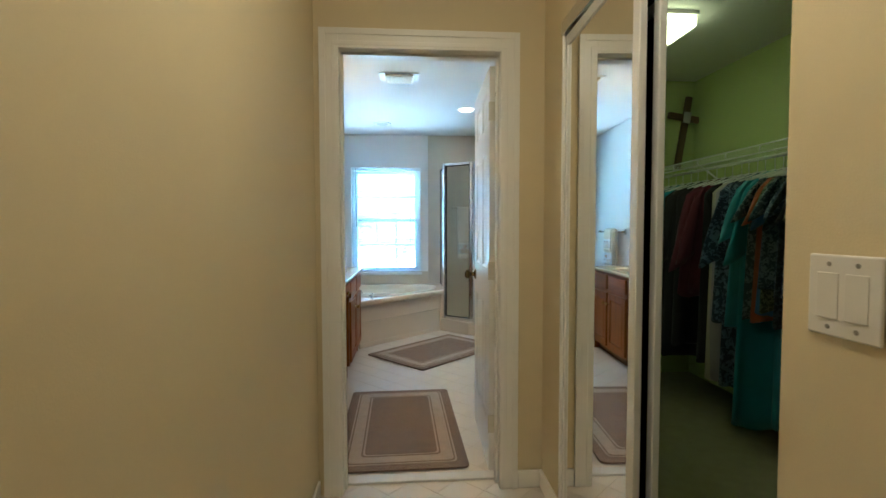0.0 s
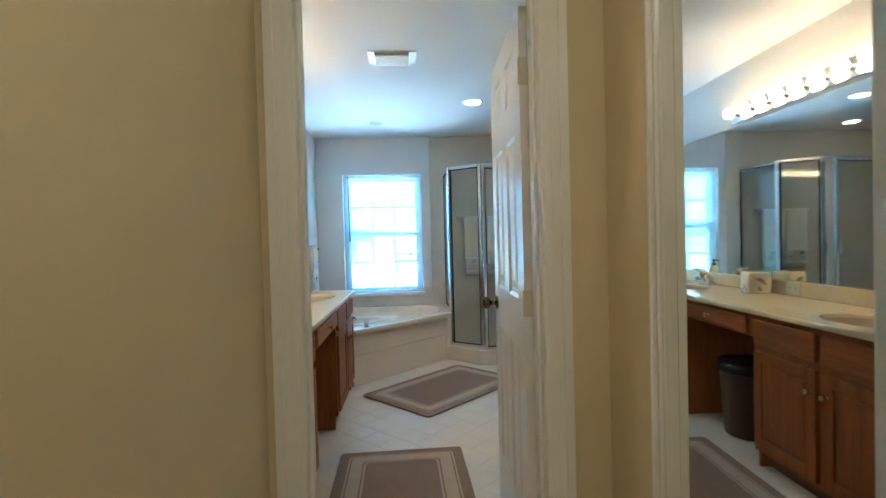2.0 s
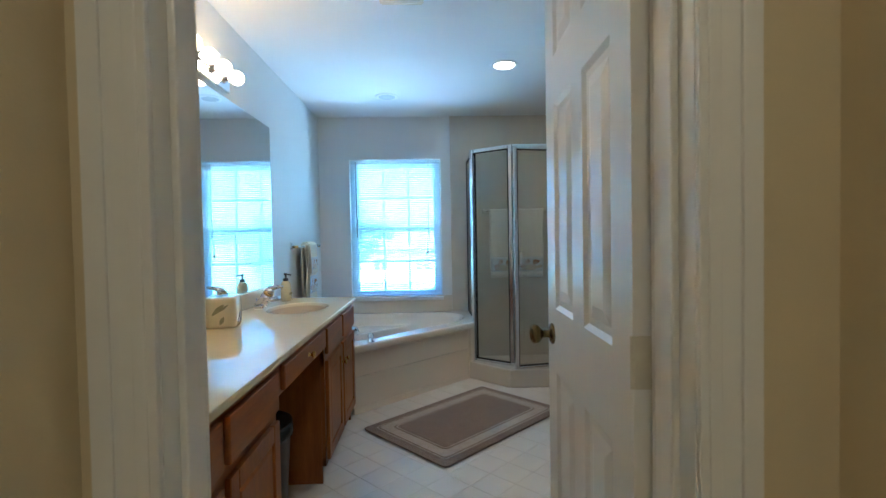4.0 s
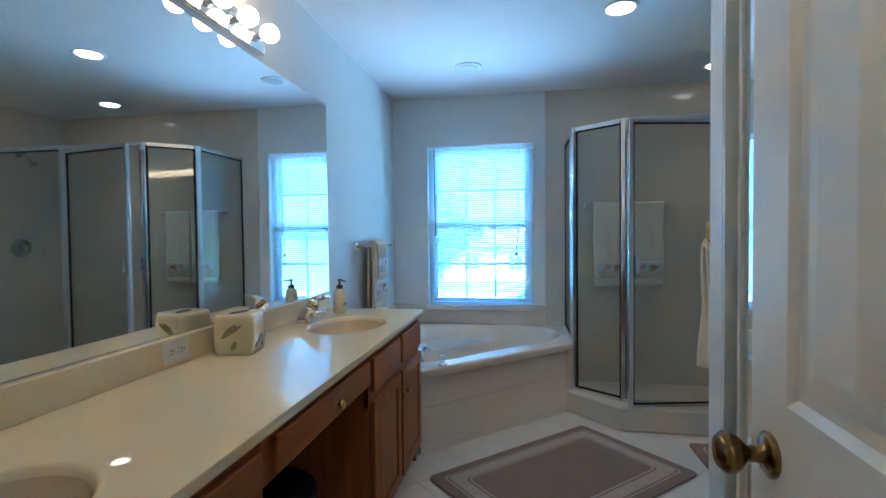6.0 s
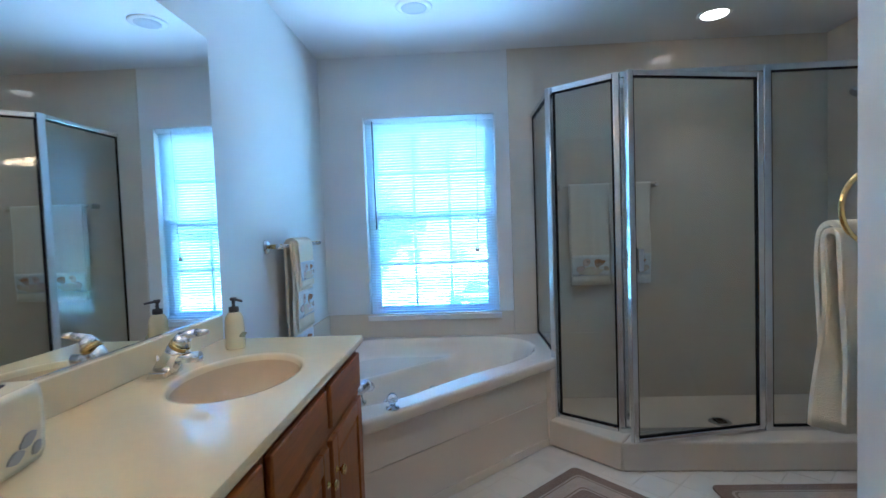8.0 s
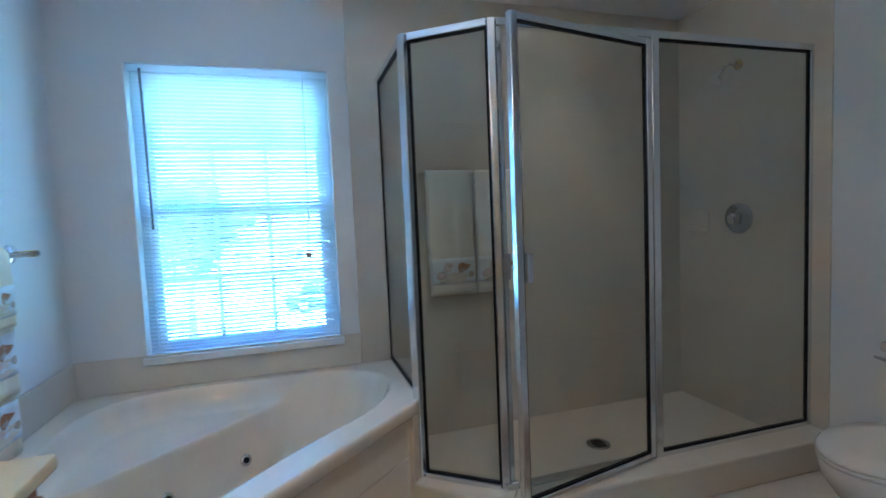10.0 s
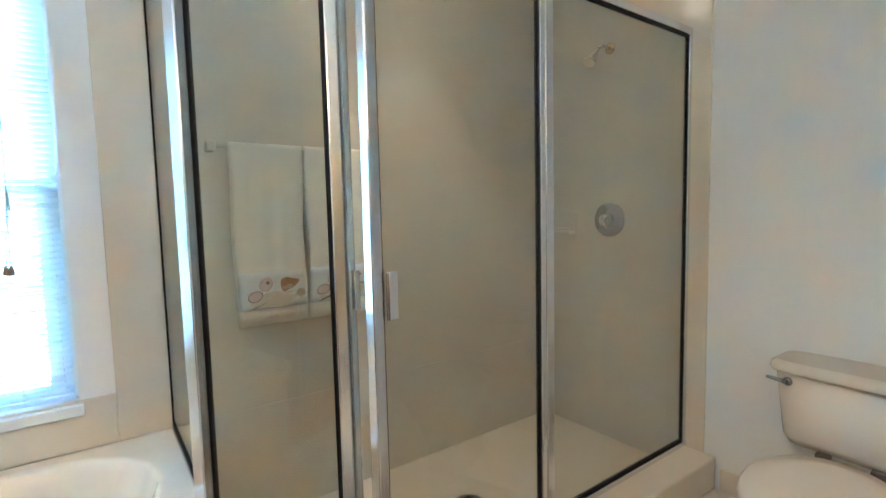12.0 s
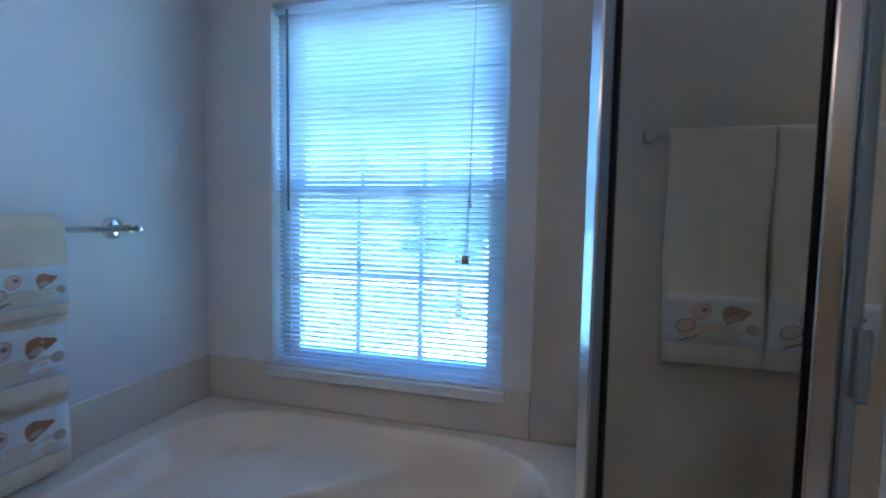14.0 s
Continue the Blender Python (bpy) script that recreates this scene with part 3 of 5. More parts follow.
enc = thing("shower_enclosure", (1.0, 5.6, CURB), "chrome-framed neo-angle glass shower enclosure, door ajar", "shower")
def post(p, z0, z1, w=0.034, ang=0.0, name="post"):
    c, s = math.cos(ang), math.sin(ang)
    h = w / 2
    pts = [(p.x + c * a - s * b, p.y + s * a + c * b) for a, b in ((-h, -h), (h, -h), (h, h), (-h, h))]
    ob = part(name, prism(bmesh.new(), pts, z0, z1), ALU, enc, bevel=0.004, seg=3)
    return ob
def glazed(a, b, z0, z1, sheet_m=GLASS, name="glass_panel"):
    d = (b - a).normalized()
    p = part(name, bar(bmesh.new(), a, b, 0.006, z0, z1), sheet_m, enc, "grey-tinted glass")
    g = 0.007
    for q0, q1 in ((a, a + d * g), (b - d * g, b)):
        part("seal", bar(bmesh.new(), q0, q1, 0.012, z0, z1), BLACK, p)
    part("seal", bar(bmesh.new(), a + d * g, b - d * g, 0.014, z0, z0 + g), BLACK, p)
    part("seal", bar(bmesh.new(), a + d * g, b - d * g, 0.014, z1 - g, z1), BLACK, p)
    return p
def rail(a, b, z0, z1, w=0.034, name="rail", parent=None):
    return part(name, bar(bmesh.new(), a, b, w, z0, z1), ALU, parent or enc, bevel=0.003)
HB = 0.030
ab, bc = (B - A).normalized(), (C - B).normalized()
ang_ab = math.atan2(ab.y, ab.x)
post(A, CURB + 0.001, TOP, 0.042, ang_ab / 2 + radians(45))
post(B, CURB, TOP, 0.030, ang_ab / 2)
post(B + Vector((0.027, 0)), CURB, TOP, 0.021, 0)
post(C + Vector((0.022, 0)), CURB, TOP, 0.038, 0)
rail(A + ab * 0.02, B - ab * 0.015, TOP - HB, TOP)
rail(B + Vector((0.015, 0)), E_, TOP - HB, TOP + 0.001, name="header")
rail(A + Vector((0, 0.02)), W_, TOP - HB + 0.002, TOP - 0.001)
rail(A + ab * 0.02, B - ab * 0.015, CURB, CURB + 0.022)
rail(C + Vector((0.04, 0)), E_, CURB, CURB + 0.022)
rail(B + Vector((0.05, 0)), C, CURB, CURB + 0.010, 0.05, name="door_sill")
rail(A + Vector((0, 0.02)), W_, DECK + 0.001, DECK + 0.016, 0.024)
post(Vector((E_.x - 0.004, E_.y)), CURB + 0.02, TOP - HB, 0.022, 0, "wall_channel")
glazed(A + ab * 0.022, B - ab * 0.017, CURB + 0.022, TOP - HB)
glazed(C + Vector((0.044, 0)), E_ - Vector((0.018, 0)), CURB + 0.022, TOP - HB, FILMED)
glazed(A + Vector((0, 0.022)), W_ - Vector((0, 0.004)), DECK + 0.016, TOP - HB + 0.002)
# the door, hinged on the middle post and standing a little open
DF = Vector((0.614, 5.370))
DH = C + Vector((-0.006, -0.012))
dd = (DF - DH).normalized()
z0, z1 = CURB + 0.014, TOP - HB - 0.008
door = part("shower_door", bar(bmesh.new(), DH + dd * 0.03, DF - dd * 0.03, 0.006, z0 + 0.024, z1 - 0.024), GLASS, enc, "glass door standing ajar")
for nm, q0, q1, a, b, w in (("stile", DF - dd * 0.030, DF, z0, z1, 0.03), ("stile", DH, DH + dd * 0.030, z0, z1, 0.026), ("top_rail", DH + dd * 0.03, DF - dd * 0.03, z1 - 0.026, z1, 0.024), ("bottom_rail", DH + dd * 0.03, DF - dd * 0.03, z0, z0 + 0.022, 0.024)):
    part(nm, bar(bmesh.new(), q0, q1, w, a, b), ALU, door, bevel=0.004, seg=3)
for q0, q1, a, b in ((DH + dd * 0.03, DH + dd * 0.037, z0 + 0.022, z1 - 0.026), (DF - dd * 0.037, DF - dd * 0.03, z0 + 0.022, z1 - 0.026), (DH + dd * 0.037, DF - dd * 0.037, z0 + 0.022, z0 + 0.030), (DH + dd * 0.037, DF - dd * 0.037, z1 - 0.034, z1 - 0.026)):
    part("seal", bar(bmesh.new(), q0, q1, 0.013, a, b), BLACK, door)
nn = Vector((dd.y, -dd.x))
if nn.y > 0:
    nn = -nn
for s in (1, -1):
    q = DF - dd * 0.034 + nn * 0.022 * s
    part("door_handle", bar(bmesh.new(), q, q - dd * 0.028, 0.012, 1.0, 1.11), CHROME, door, "short chrome pull", bevel=0.004, seg=3)
q = B + Vector((0.034, -0.016))
part("latch_strip", boxes((q.x - 0.008, q.x + 0.008, q.y - 0.008, q.y, 1.0, 1.10)), ALU, enc, "metal latch strip", bevel=0.003)
part("foot_block", boxes((B.x - 0.012, B.x + 0.05, B.y - 0.022, B.y + 0.0, CURB, CURB + 0.03)), ALU, enc, bevel=0.004)

# ---- vanity ----
CX, CZ = -0.574, 0.839
counter = thing("vanity_countertop", (-0.86, 3.6, 0.81), "long almond cultured marble vanity top with two bowls", "countertop")
bm = bmesh.new()
x0, x1 = WEST + 0.002, CX
def ell(ax, ay):
    return lambda a: ax * ay / math.sqrt((ay * math.cos(a)) ** 2 + (ax * math.sin(a)) ** 2)
cuts = [(DOOR_N + 0.002, 2.50), (2.50, 3.10), (3.10, 4.09), (4.09, 4.71), (4.71, 4.87)]
for y0, y1 in cuts:
    if (y0, y1) in ((2.50, 3.10), (4.09, 4.71)):
        basin_plate(bm, [(x0, y0), (x1, y0), (x1, y1), (x0, y1)], (-0.835, (y0 + y1) / 2), ell(0.165, 0.225), [(1.07, CZ), (1.03, CZ - 0.001), (1.0, CZ - 0.006), (0.97, CZ - 0.02)], 72)
        bm.faces.ensure_lookup_table()
        bmesh.ops.delete(bm, geom=[bm.faces[-1]], context="FACES_ONLY")
    else:
        v = [bm.verts.new(p) for p in ((x0, y0, CZ), (x1, y0, CZ), (x1, y1, CZ), (x0, y1, CZ))]
        bm.faces.new(v)
bmesh.ops.remove_doubles(bm, verts=bm.verts, dist=1e-4)
part("countertop", bm, MARBLE, counter)
part("front_edge", boxes((x1 - 0.028, x1 + 0.001, cuts[0][0], 4.871, CZ - 0.03, CZ - 0.0005)), MARBLE, counter, bevel=0.010, seg=4)
part("end_edge", boxes((x0, x1 - 0.028, 4.842, 4.871, CZ - 0.03, CZ - 0.0005)), MARBLE, counter, bevel=0.004)
part("backsplash", boxes((x0, x0 + 0.022, cuts[0][0], 4.87, CZ, 0.932)), MARBLE, counter, bevel=0.004)
for y in (2.80, 4.40):
    bm = bmesh.new()
    prof = [(1.0, CZ - 0.019), (0.95, CZ - 0.05), (0.86, CZ - 0.085), (0.70, CZ - 0.115), (0.50, CZ - 0.13), (0.25, CZ - 0.137), (0.1, CZ - 0.139)]
    r = ell(0.160, 0.218)
    rows = [[bm.verts.new((-0.835 + r(a) * s * math.cos(a), y + r(a) * s * math.sin(a), z)) for a in (2 * math.pi * i / 64 for i in range(64))] for s, z in prof]
    for lo, hi in zip(rows, rows[1:]):
        for i in range(64):
            bm.faces.new((lo[i], lo[(i + 1) % 64], hi[(i + 1) % 64], hi[i])).smooth = True
    bm.faces.new(rows[-1])
    w = part("sink_bowl", bm, BOWL, counter, "tan oval sink bowl")
    part("sink_drain", turned(bmesh.new(), (-0.835, y, CZ - 0.139), (0, 0, 1), [(0, 0.024), (0.003, 0.024), (0.005, 0.018)], 20), CHROME, w, "chrome drain")

FX = -0.600
def cabinet_door(parent, y0, y1, z0, z1, knob_y):
    d = part("door", boxes((FX, FX + 0.018, y0, y0 + 0.055, z0, z1), (FX, FX + 0.018, y1 - 0.055, y1, z0, z1), (FX, FX + 0.018, y0 + 0.055, y1 - 0.055, z0, z0 + 0.055), (FX, FX + 0.018, y0 + 0.055, y1 - 0.055, z1 - 0.055, z1)), OAK, parent, bevel=0.003)
    bm = boxes((FX, FX + 0.008, y0 + 0.055, y1 - 0.055, z0 + 0.055, z1 - 0.055))
    a, b, c, e = y0 + 0.075, y1 - 0.075, z0 + 0.075, z1 - 0.075
    f = [bm.verts.new((FX + 0.0081, y, z)) for y, z in ((a - 0.018, c - 0.018), (b + 0.018, c - 0.018), (b + 0.018, e + 0.018), (a - 0.018, e + 0.018))]
    g = [bm.verts.new((FX + 0.015, y, z)) for y, z in ((a, c), (b, c), (b, e), (a, e))]
    bm.faces.new(g)
    for i in range(4):
        bm.faces.new((f[i], f[(i + 1) % 4], g[(i + 1) % 4], g[i]))
    part("raised_panel", bm, OAK, d)
    if knob_y is not None:
        knob(d, knob_y, z1 - 0.10)
    return d
def knob(parent, y, z):
    part("knob", turned(bmesh.new(), (FX + 0.018, y, z), (1, 0, 0), [(0, 0.011), (0.002, 0.011), (0.004, 0.006), (0.014, 0.006), (0.018, 0.014), (0.024, 0.016), (0.029, 0.011)], 18), BRASS, parent, "polished brass knob")
def drawer(parent, y0, y1, z0, z1, kn):
    d = part("drawer_front", boxes((FX, FX + 0.019, y0, y1, z0, z1)), OAK_H, parent, bevel=0.006, seg=3)
    if kn:
        knob(d, (y0 + y1) / 2, (z0 + z1) / 2)
    return d
def cabinet(y0, y1, bays, label):
    c = thing("vanity_cabinet", (-0.87, (y0 + y1) / 2, 0), label, "cabinet", "vanity cabinets")
    bm = boxes((WEST + 0.003, FX - 0.02, y0, y0 + 0.016, 0, 0.808), (WEST + 0.003, FX - 0.02, y1 - 0.016, y1, 0, 0.808), (WEST + 0.003, FX - 0.02, y0 + 0.016, y1 - 0.016, 0.09, 0.105), (WEST + 0.003, WEST + 0.012, y0 + 0.016, y1 - 0.016, 0.105, 0.66))
    part("body", bm, OAK, c)
    fr = [(FX - 0.02, FX - 0.0005, y0, y1, 0.775, 0.808), (FX - 0.02, FX - 0.0005, y0, y1, 0.09, 0.125)]
    edges = sorted({y0, y1, *(b for bay in bays for b in bay)})
    for i, e in enumerate(edges):
        w = 0.03
        fr.append((FX - 0.0195, FX - 0.001, max(y0, e - w), min(y1, e + w), 0.09, 0.808))
    fr.append((FX - 0.0195, FX - 0.0008, y0, y1, 0.60, 0.66))
    part("face_frame", boxes(*fr), OAK, c)
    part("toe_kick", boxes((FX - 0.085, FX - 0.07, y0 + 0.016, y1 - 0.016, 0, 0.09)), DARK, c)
    for k, (b0, b1) in enumerate(bays):
        drawer(c, b0 + 0.018, b1 - 0.018, 0.655, 0.785, False)
        cabinet_door(c, b0 + 0.018, b1 - 0.018, 0.115, 0.62, b1 - 0.045 if k % 2 == 0 else b0 + 0.045)
    return c
cabinet(3.99, 4.845, [(3.99, 4.42), (4.42, 4.845)], "honey oak sink cabinet with two raised-panel doors")
cabinet(2.375, 3.25, [(2.375, 2.815), (2.815, 3.25)], "honey oak sink cabinet with two raised-panel doors")
kd = thing("knee_drawer", (-0.8, 3.655, 0.69), "wide honey oak drawer over the knee space", "drawer")
part("apron_rail", boxes((FX - 0.02, FX - 0.0005, 3.252, 3.988, 0.685, 0.808)), OAK_H, kd)
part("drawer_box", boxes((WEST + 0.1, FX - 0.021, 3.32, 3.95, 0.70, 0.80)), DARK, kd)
drawer(kd, 3.30, 3.968, 0.700, 0.790, True)

glass = thing("vanity_mirror", (WEST, 3.65, 0.934), "frameless wall mirror the width of the vanity", "mirror")
part("mirror_glass", boxes((WEST + 0.001, WEST + 0.007, DOOR_N + 0.03, 4.90, 0.936, 2.007)), MIRROR, glass)
part("clip_channel", boxes((WEST + 0.001, WEST + 0.012, DOOR_N + 0.03, 4.90, 0.9325, 0.936)), ALU, glass)

# ---- bathroom door ----
HINGE = Vector((0.319, 2.392, 0))
leaf = thing("bathroom_door", (0, 0, 0), "white six-panel door standing open into the bathroom", "door")
DW, DH_, DT = 0.665, 2.015, 0.035
st, mid = 0.10, 0.092
zr = [(0.012, 0.24), (0.84, 1.025), (1.612, 1.745), (1.915, DH_)]
bm = bmesh.new()
spans = [(0, st), (DW / 2 - mid / 2, DW / 2 + mid / 2), (DW - st, DW)]
for a, b in spans:
    box(bm, a, b, 0, DT, 0.012, DH_)
cols = [(st, DW / 2 - mid / 2), (DW / 2 + mid / 2, DW - st)]
for a, b in cols:
    for z0, z1 in zr:
        box(bm, a, b, 0.0, DT, z0, z1)
part("door_leaf", bm, DOOR_PAINT, leaf, bevel=0.0)
for a, b in cols:
    for (l0, z0), (z1, h1) in zip(zr, zr[1:]):
        bm = bmesh.new()
        for side in (0, 1):
            def Y(d):
                return d if side == 0 else DT - d
            loops = [(0.0, 0.0), (0.012, 0.008), (0.028, 0.009), (0.058, 0.002)]
            rows = [[bm.verts.new((x, Y(dy), z)) for x, z in ((a + i, z0 + i), (b - i, z0 + i), (b - i, z1 - i), (a + i, z1 - i))] for i, dy in loops]
            for lo, hi in zip(rows, rows[1:]):
                for k in range(4):
                    bm.faces.new((lo[k], lo[(k + 1) % 4], hi[(k + 1) % 4], hi[k]))
            bm.faces.new(rows[-1])
        part("door_panel", bm, DOOR_PAINT, leaf)
for y, s in ((0.0, -1), (DT, 1)):
    k = part("door_knob", turned(bmesh.new(), (DW - 0.06, y, 0.945), (0, s, 0), [(0, 0.030), (0.004, 0.031), (0.009, 0.024), (0.012, 0.012), (0.030, 0.011), (0.036, 0.018), (0.046, 0.027), (0.058, 0.028), (0.067, 0.02), (0.070, 0.008)], 28), BRONZE, leaf, "dark antique brass knob")
HINGE_M = mat("painted hinge", (0.62, 0.58, 0.47), 0.35, vary=0.05, scale=20)
for z in (0.25, 1.02, 1.80):
    part("hinge", boxes((-0.004, -0.0005, 0.004, 0.033, z - 0.045, z + 0.045), (-0.0035, 0.0, 0.033, 0.040, z - 0.045, z + 0.045)), HINGE_M, leaf, "painted hinge")
leaf.location = HINGE
leaf.rotation_euler = (0, 0, radians(88.0))

# ---- rugs ----
def rug(at, turn, w, h, label):
    t = thing("bath_rug", (0, 0, 0), label, "rug", "bath rugs")
    def slab(ins0, z1, m, nm, wob=0.004):
        bm = bmesh.new()
        a, b = w / 2 - ins0, h / 2 - ins0
        r, n = 0.03, 6
        pts = []
        for cx, cy, s in ((a - r, b - r, 0), (-a + r, b - r, 1), (-a + r, -b + r, 2), (a - r, -b + r, 3)):
            for k in range(n + 1):
                q = math.pi / 2 * (s + k / n)
                pts.append((cx + r * math.cos(q), cy + r * math.sin(q)))
        prism(bm, pts, 0.0005, z1)
        return part(nm, bm, m, t, bevel=0.003)
    slab(0.0, 0.010, RUG_M, "border")
    slab(0.055, 0.0125, RUG_L, "light_band")
    slab(0.064, 0.0135, RUG_M, "thin_line")
    slab(0.072, 0.0145, RUG_L, "light_field_band")
    slab(0.135, 0.0155, RUG_M, "line")
    slab(0.144, 0.0165, RUG_L, "fine_line")
    slab(0.154, 0.0178, RUG_M, "centre_field")
    t.location = (*at, 0.004)
    t.rotation_euler = (0, 0, radians(turn))
    return t
rug((-0.165, 3.015), 1.0, 0.70, 1.17, "taupe bordered bath rug inside the doorway")
rug((0.175, 4.77), 42.8, 1.17, 0.76, "taupe bordered bath rug before the tub")
rug((1.30, 4.93), 0, 0.75, 0.66, "taupe bordered rug before the toilet")

# ---- vanity light, ceiling lamps ----
WARM = (1.0, 0.62, 0.28)
bar_l = thing("vanity_light_bar", (WEST, 3.62, 2.03), "chrome bar of eight round bulbs above the mirror", "light")
part("backplate", boxes((WEST + 0.001, WEST + 0.035, 2.98, 4.20, 2.025, 2.14)), CHROME, bar_l, bevel=0.006)
BULB_M = glow("warm frosted bulb", WARM, BULB)
for i in range(8):
    y = 4.20 - 0.075 - i * 0.153
    s = part("socket", turned(bmesh.new(), (WEST + 0.035, y, 2.085), (1, 0, 0), [(0, 0.028), (0.004, 0.028), (0.008, 0.020), (0.035, 0.020)], 18), CHROME, bar_l)
    bm = bmesh.new()
    bmesh.ops.create_uvsphere(bm, u_segments=20, v_segments=12, radius=0.037)
    bmesh.ops.translate(bm, vec=(WEST + 0.035 + 0.035 + 0.031, y, 2.085), verts=bm.verts)
    part("bulb", bm, BULB_M, s, "lit frosted globe bulb", smooth=True)
LAMP_M = glow("downlight lens", (1.0, 0.80, 0.55), DOWNLIGHT)
for x, y, cone, share in ((0.49, 4.955, 140, 1.1), (1.34, 5.97, 92, 0.62)):
    t = thing("recessed_light", (x, y, CEIL), "lit round recessed ceiling light", "light", "recessed lights")
    part("trim_ring", turned(bmesh.new(), (x, y, CEIL), (0, 0, -1), [(0.0005, 0.095), (0.004, 0.093), (0.006, 0.078), (0.002, 0.074)], 32), TRIM, t)
    part("lens", turned(bmesh.new(), (x, y, CEIL - 0.003), (0, 0, -1), [(0, 0.073), (0.006, 0.068), (0.009, 0.03)], 32), LAMP_M, t, "glowing lens")
    beam = new("downlight_beam", bpy.data.lights.new("downlight_beam", "SPOT"))
    beam.data.energy, beam.data.color, beam.data.shadow_soft_size = DOWNLIGHT_BEAM * share, (1.0, 0.80, 0.55), 0.06
    beam.data.spot_size, beam.data.spot_blend = radians(cone), 1.0
    beam.matrix_world = pose(x, y, CEIL - 0.075)
t = thing("ceiling_speaker", (-0.40, 5.67, CEIL), "round white unlit ceiling fixture", "ceiling fixture")
part("trim_ring", turned(bmesh.new(), (-0.40, 5.67, CEIL), (0, 0, -1), [(0.0005, 0.10), (0.005, 0.098), (0.008, 0.075)], 32), TRIM, t)
part("grille", turned(bmesh.new(), (-0.40, 5.67, CEIL - 0.007), (0, 0, -1), [(0, 0.070), (0.003, 0.068), (0.005, 0.03)], 32), mat("pale grey grille", (0.5, 0.52, 0.54), 0.5), t, "pale grey grille")
# Ceiling lamp out of view, assumed and added for the hall's warm light.
HALL_M = glow("hall fill lamp glass", (1.0, 0.77, 0.48), HALL_FILL)
t = thing("hall_fill_light", (0.0, 0.85, CEIL), "unseen round frosted light added in the hall", "light")
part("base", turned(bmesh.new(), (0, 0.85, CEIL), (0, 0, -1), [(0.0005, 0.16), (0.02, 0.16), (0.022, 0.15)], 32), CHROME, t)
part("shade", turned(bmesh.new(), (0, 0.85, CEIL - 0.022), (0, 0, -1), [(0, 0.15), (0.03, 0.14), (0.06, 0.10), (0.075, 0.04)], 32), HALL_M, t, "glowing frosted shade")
TUBE_M = glow("fluorescent diffuser", (1.0, 0.98, 0.46), CLOSET_TUBE)
t = thing("closet_light", (1.2, 2.81, CEIL), "wraparound fluorescent closet light", "light")
part("housing", boxes((0.90, 1.51, 2.66, 2.96, CEIL - 0.02, CEIL - 0.0005)), TRIM, t)
part("diffuser", boxes((0.905, 1.505, 2.665, 2.955, CEIL - 0.085, CEIL - 0.0205)), TUBE_M, t, "glowing acrylic diffuser", bevel=0.015)

# ---- outside ----
# the bathroom lies on the upper floor, a storey above the ground
GZ = -2.9
LAWN = mat("dry lawn", (0.13, 0.16, 0.075), 0.9, vary=0.25, scale=0.6, fine=30, bump=0.6)
CONCRETE = mat("pale concrete", (0.50, 0.48, 0.44), 0.8, vary=0.1, scale=0.5, fine=20, bump=0.2)
structure("ground", boxes((-400, 400, -300, 600, GZ - 0.3, GZ)), LAWN, "lawn reaching the horizon", "ground")
bm = bmesh.new()
prism(bm, [(-9, NORTH + 3.0), (8, NORTH + 3.0), (5, NORTH + 15), (9, NORTH + 24), (-6, NORTH + 24), (-4, NORTH + 15)], GZ + 0.004, GZ + 0.04)
structure("driveway", bm, CONCRETE, "pale concrete driveway", "pavement")
structure("road", boxes((-80, 80, NORTH + 24, NORTH + 30, GZ + 0.004, GZ + 0.03)), CONCRETE, "pale concrete street", "road")
STUCCO = mat("pale stucco", (0.58, 0.55, 0.49), 0.85, vary=0.06, scale=2, fine=40, bump=0.4)
structure("wall_lower_storey", boxes((WEST - 0.12, EAST + 0.12, -0.9, NORTH + 0.2, GZ, -0.26)), STUCCO, "stucco storey under the bathroom", "wall")

# ---- mirrored sliding closet doors ----
def mirror_door(x, y0, y1, label, w=0.03, h=2.03, w1=None, skew=0.0):
    """One sliding mirror leaf in the plane x; skew turns it a little in its track."""
    t = thing("mirrored_closet_door", (x, (y0 + y1) / 2, 0.012), label, "closet door", "sliding mirror doors")
    part("mirror_sheet", boxes((x - 0.003, x + 0.003, y0 + w - 0.004, y1 - (w1 or w) + 0.004, 0.05, h - 0.04)), MIRROR, t, "clear mirror")
    fr = mat("white enamelled frame", (0.72, 0.71, 0.68), 0.25, vary=0.02, bump=0.0)
    for a, b in ((y0, y0 + w), (y1 - (w1 or w), y1)):
        part("stile", boxes((x - 0.011, x + 0.011, a, b, 0.015, h)), fr, t, "white metal stile", bevel=0.004, seg=3)
    part("top_rail", boxes((x - 0.010, x + 0.010, y0 + w, y1 - (w1 or w), h - 0.04, h)), fr, t, bevel=0.003)
    part("bottom_rail", boxes((x - 0.010, x + 0.010, y0 + w, y1 - (w1 or w), 0.015, 0.055)), fr, t, bevel=0.003)
    t.rotation_euler = (0, 0, radians(skew))
    return t
mirror_door(0.522, 1.331, 1.974, "white-framed mirrored sliding closet door pushed back", 0.044, 2.0, 0.014, -1.3)
mirror_door(0.579, 1.347, 1.95, "white-framed mirrored sliding closet door behind another", 0.034)
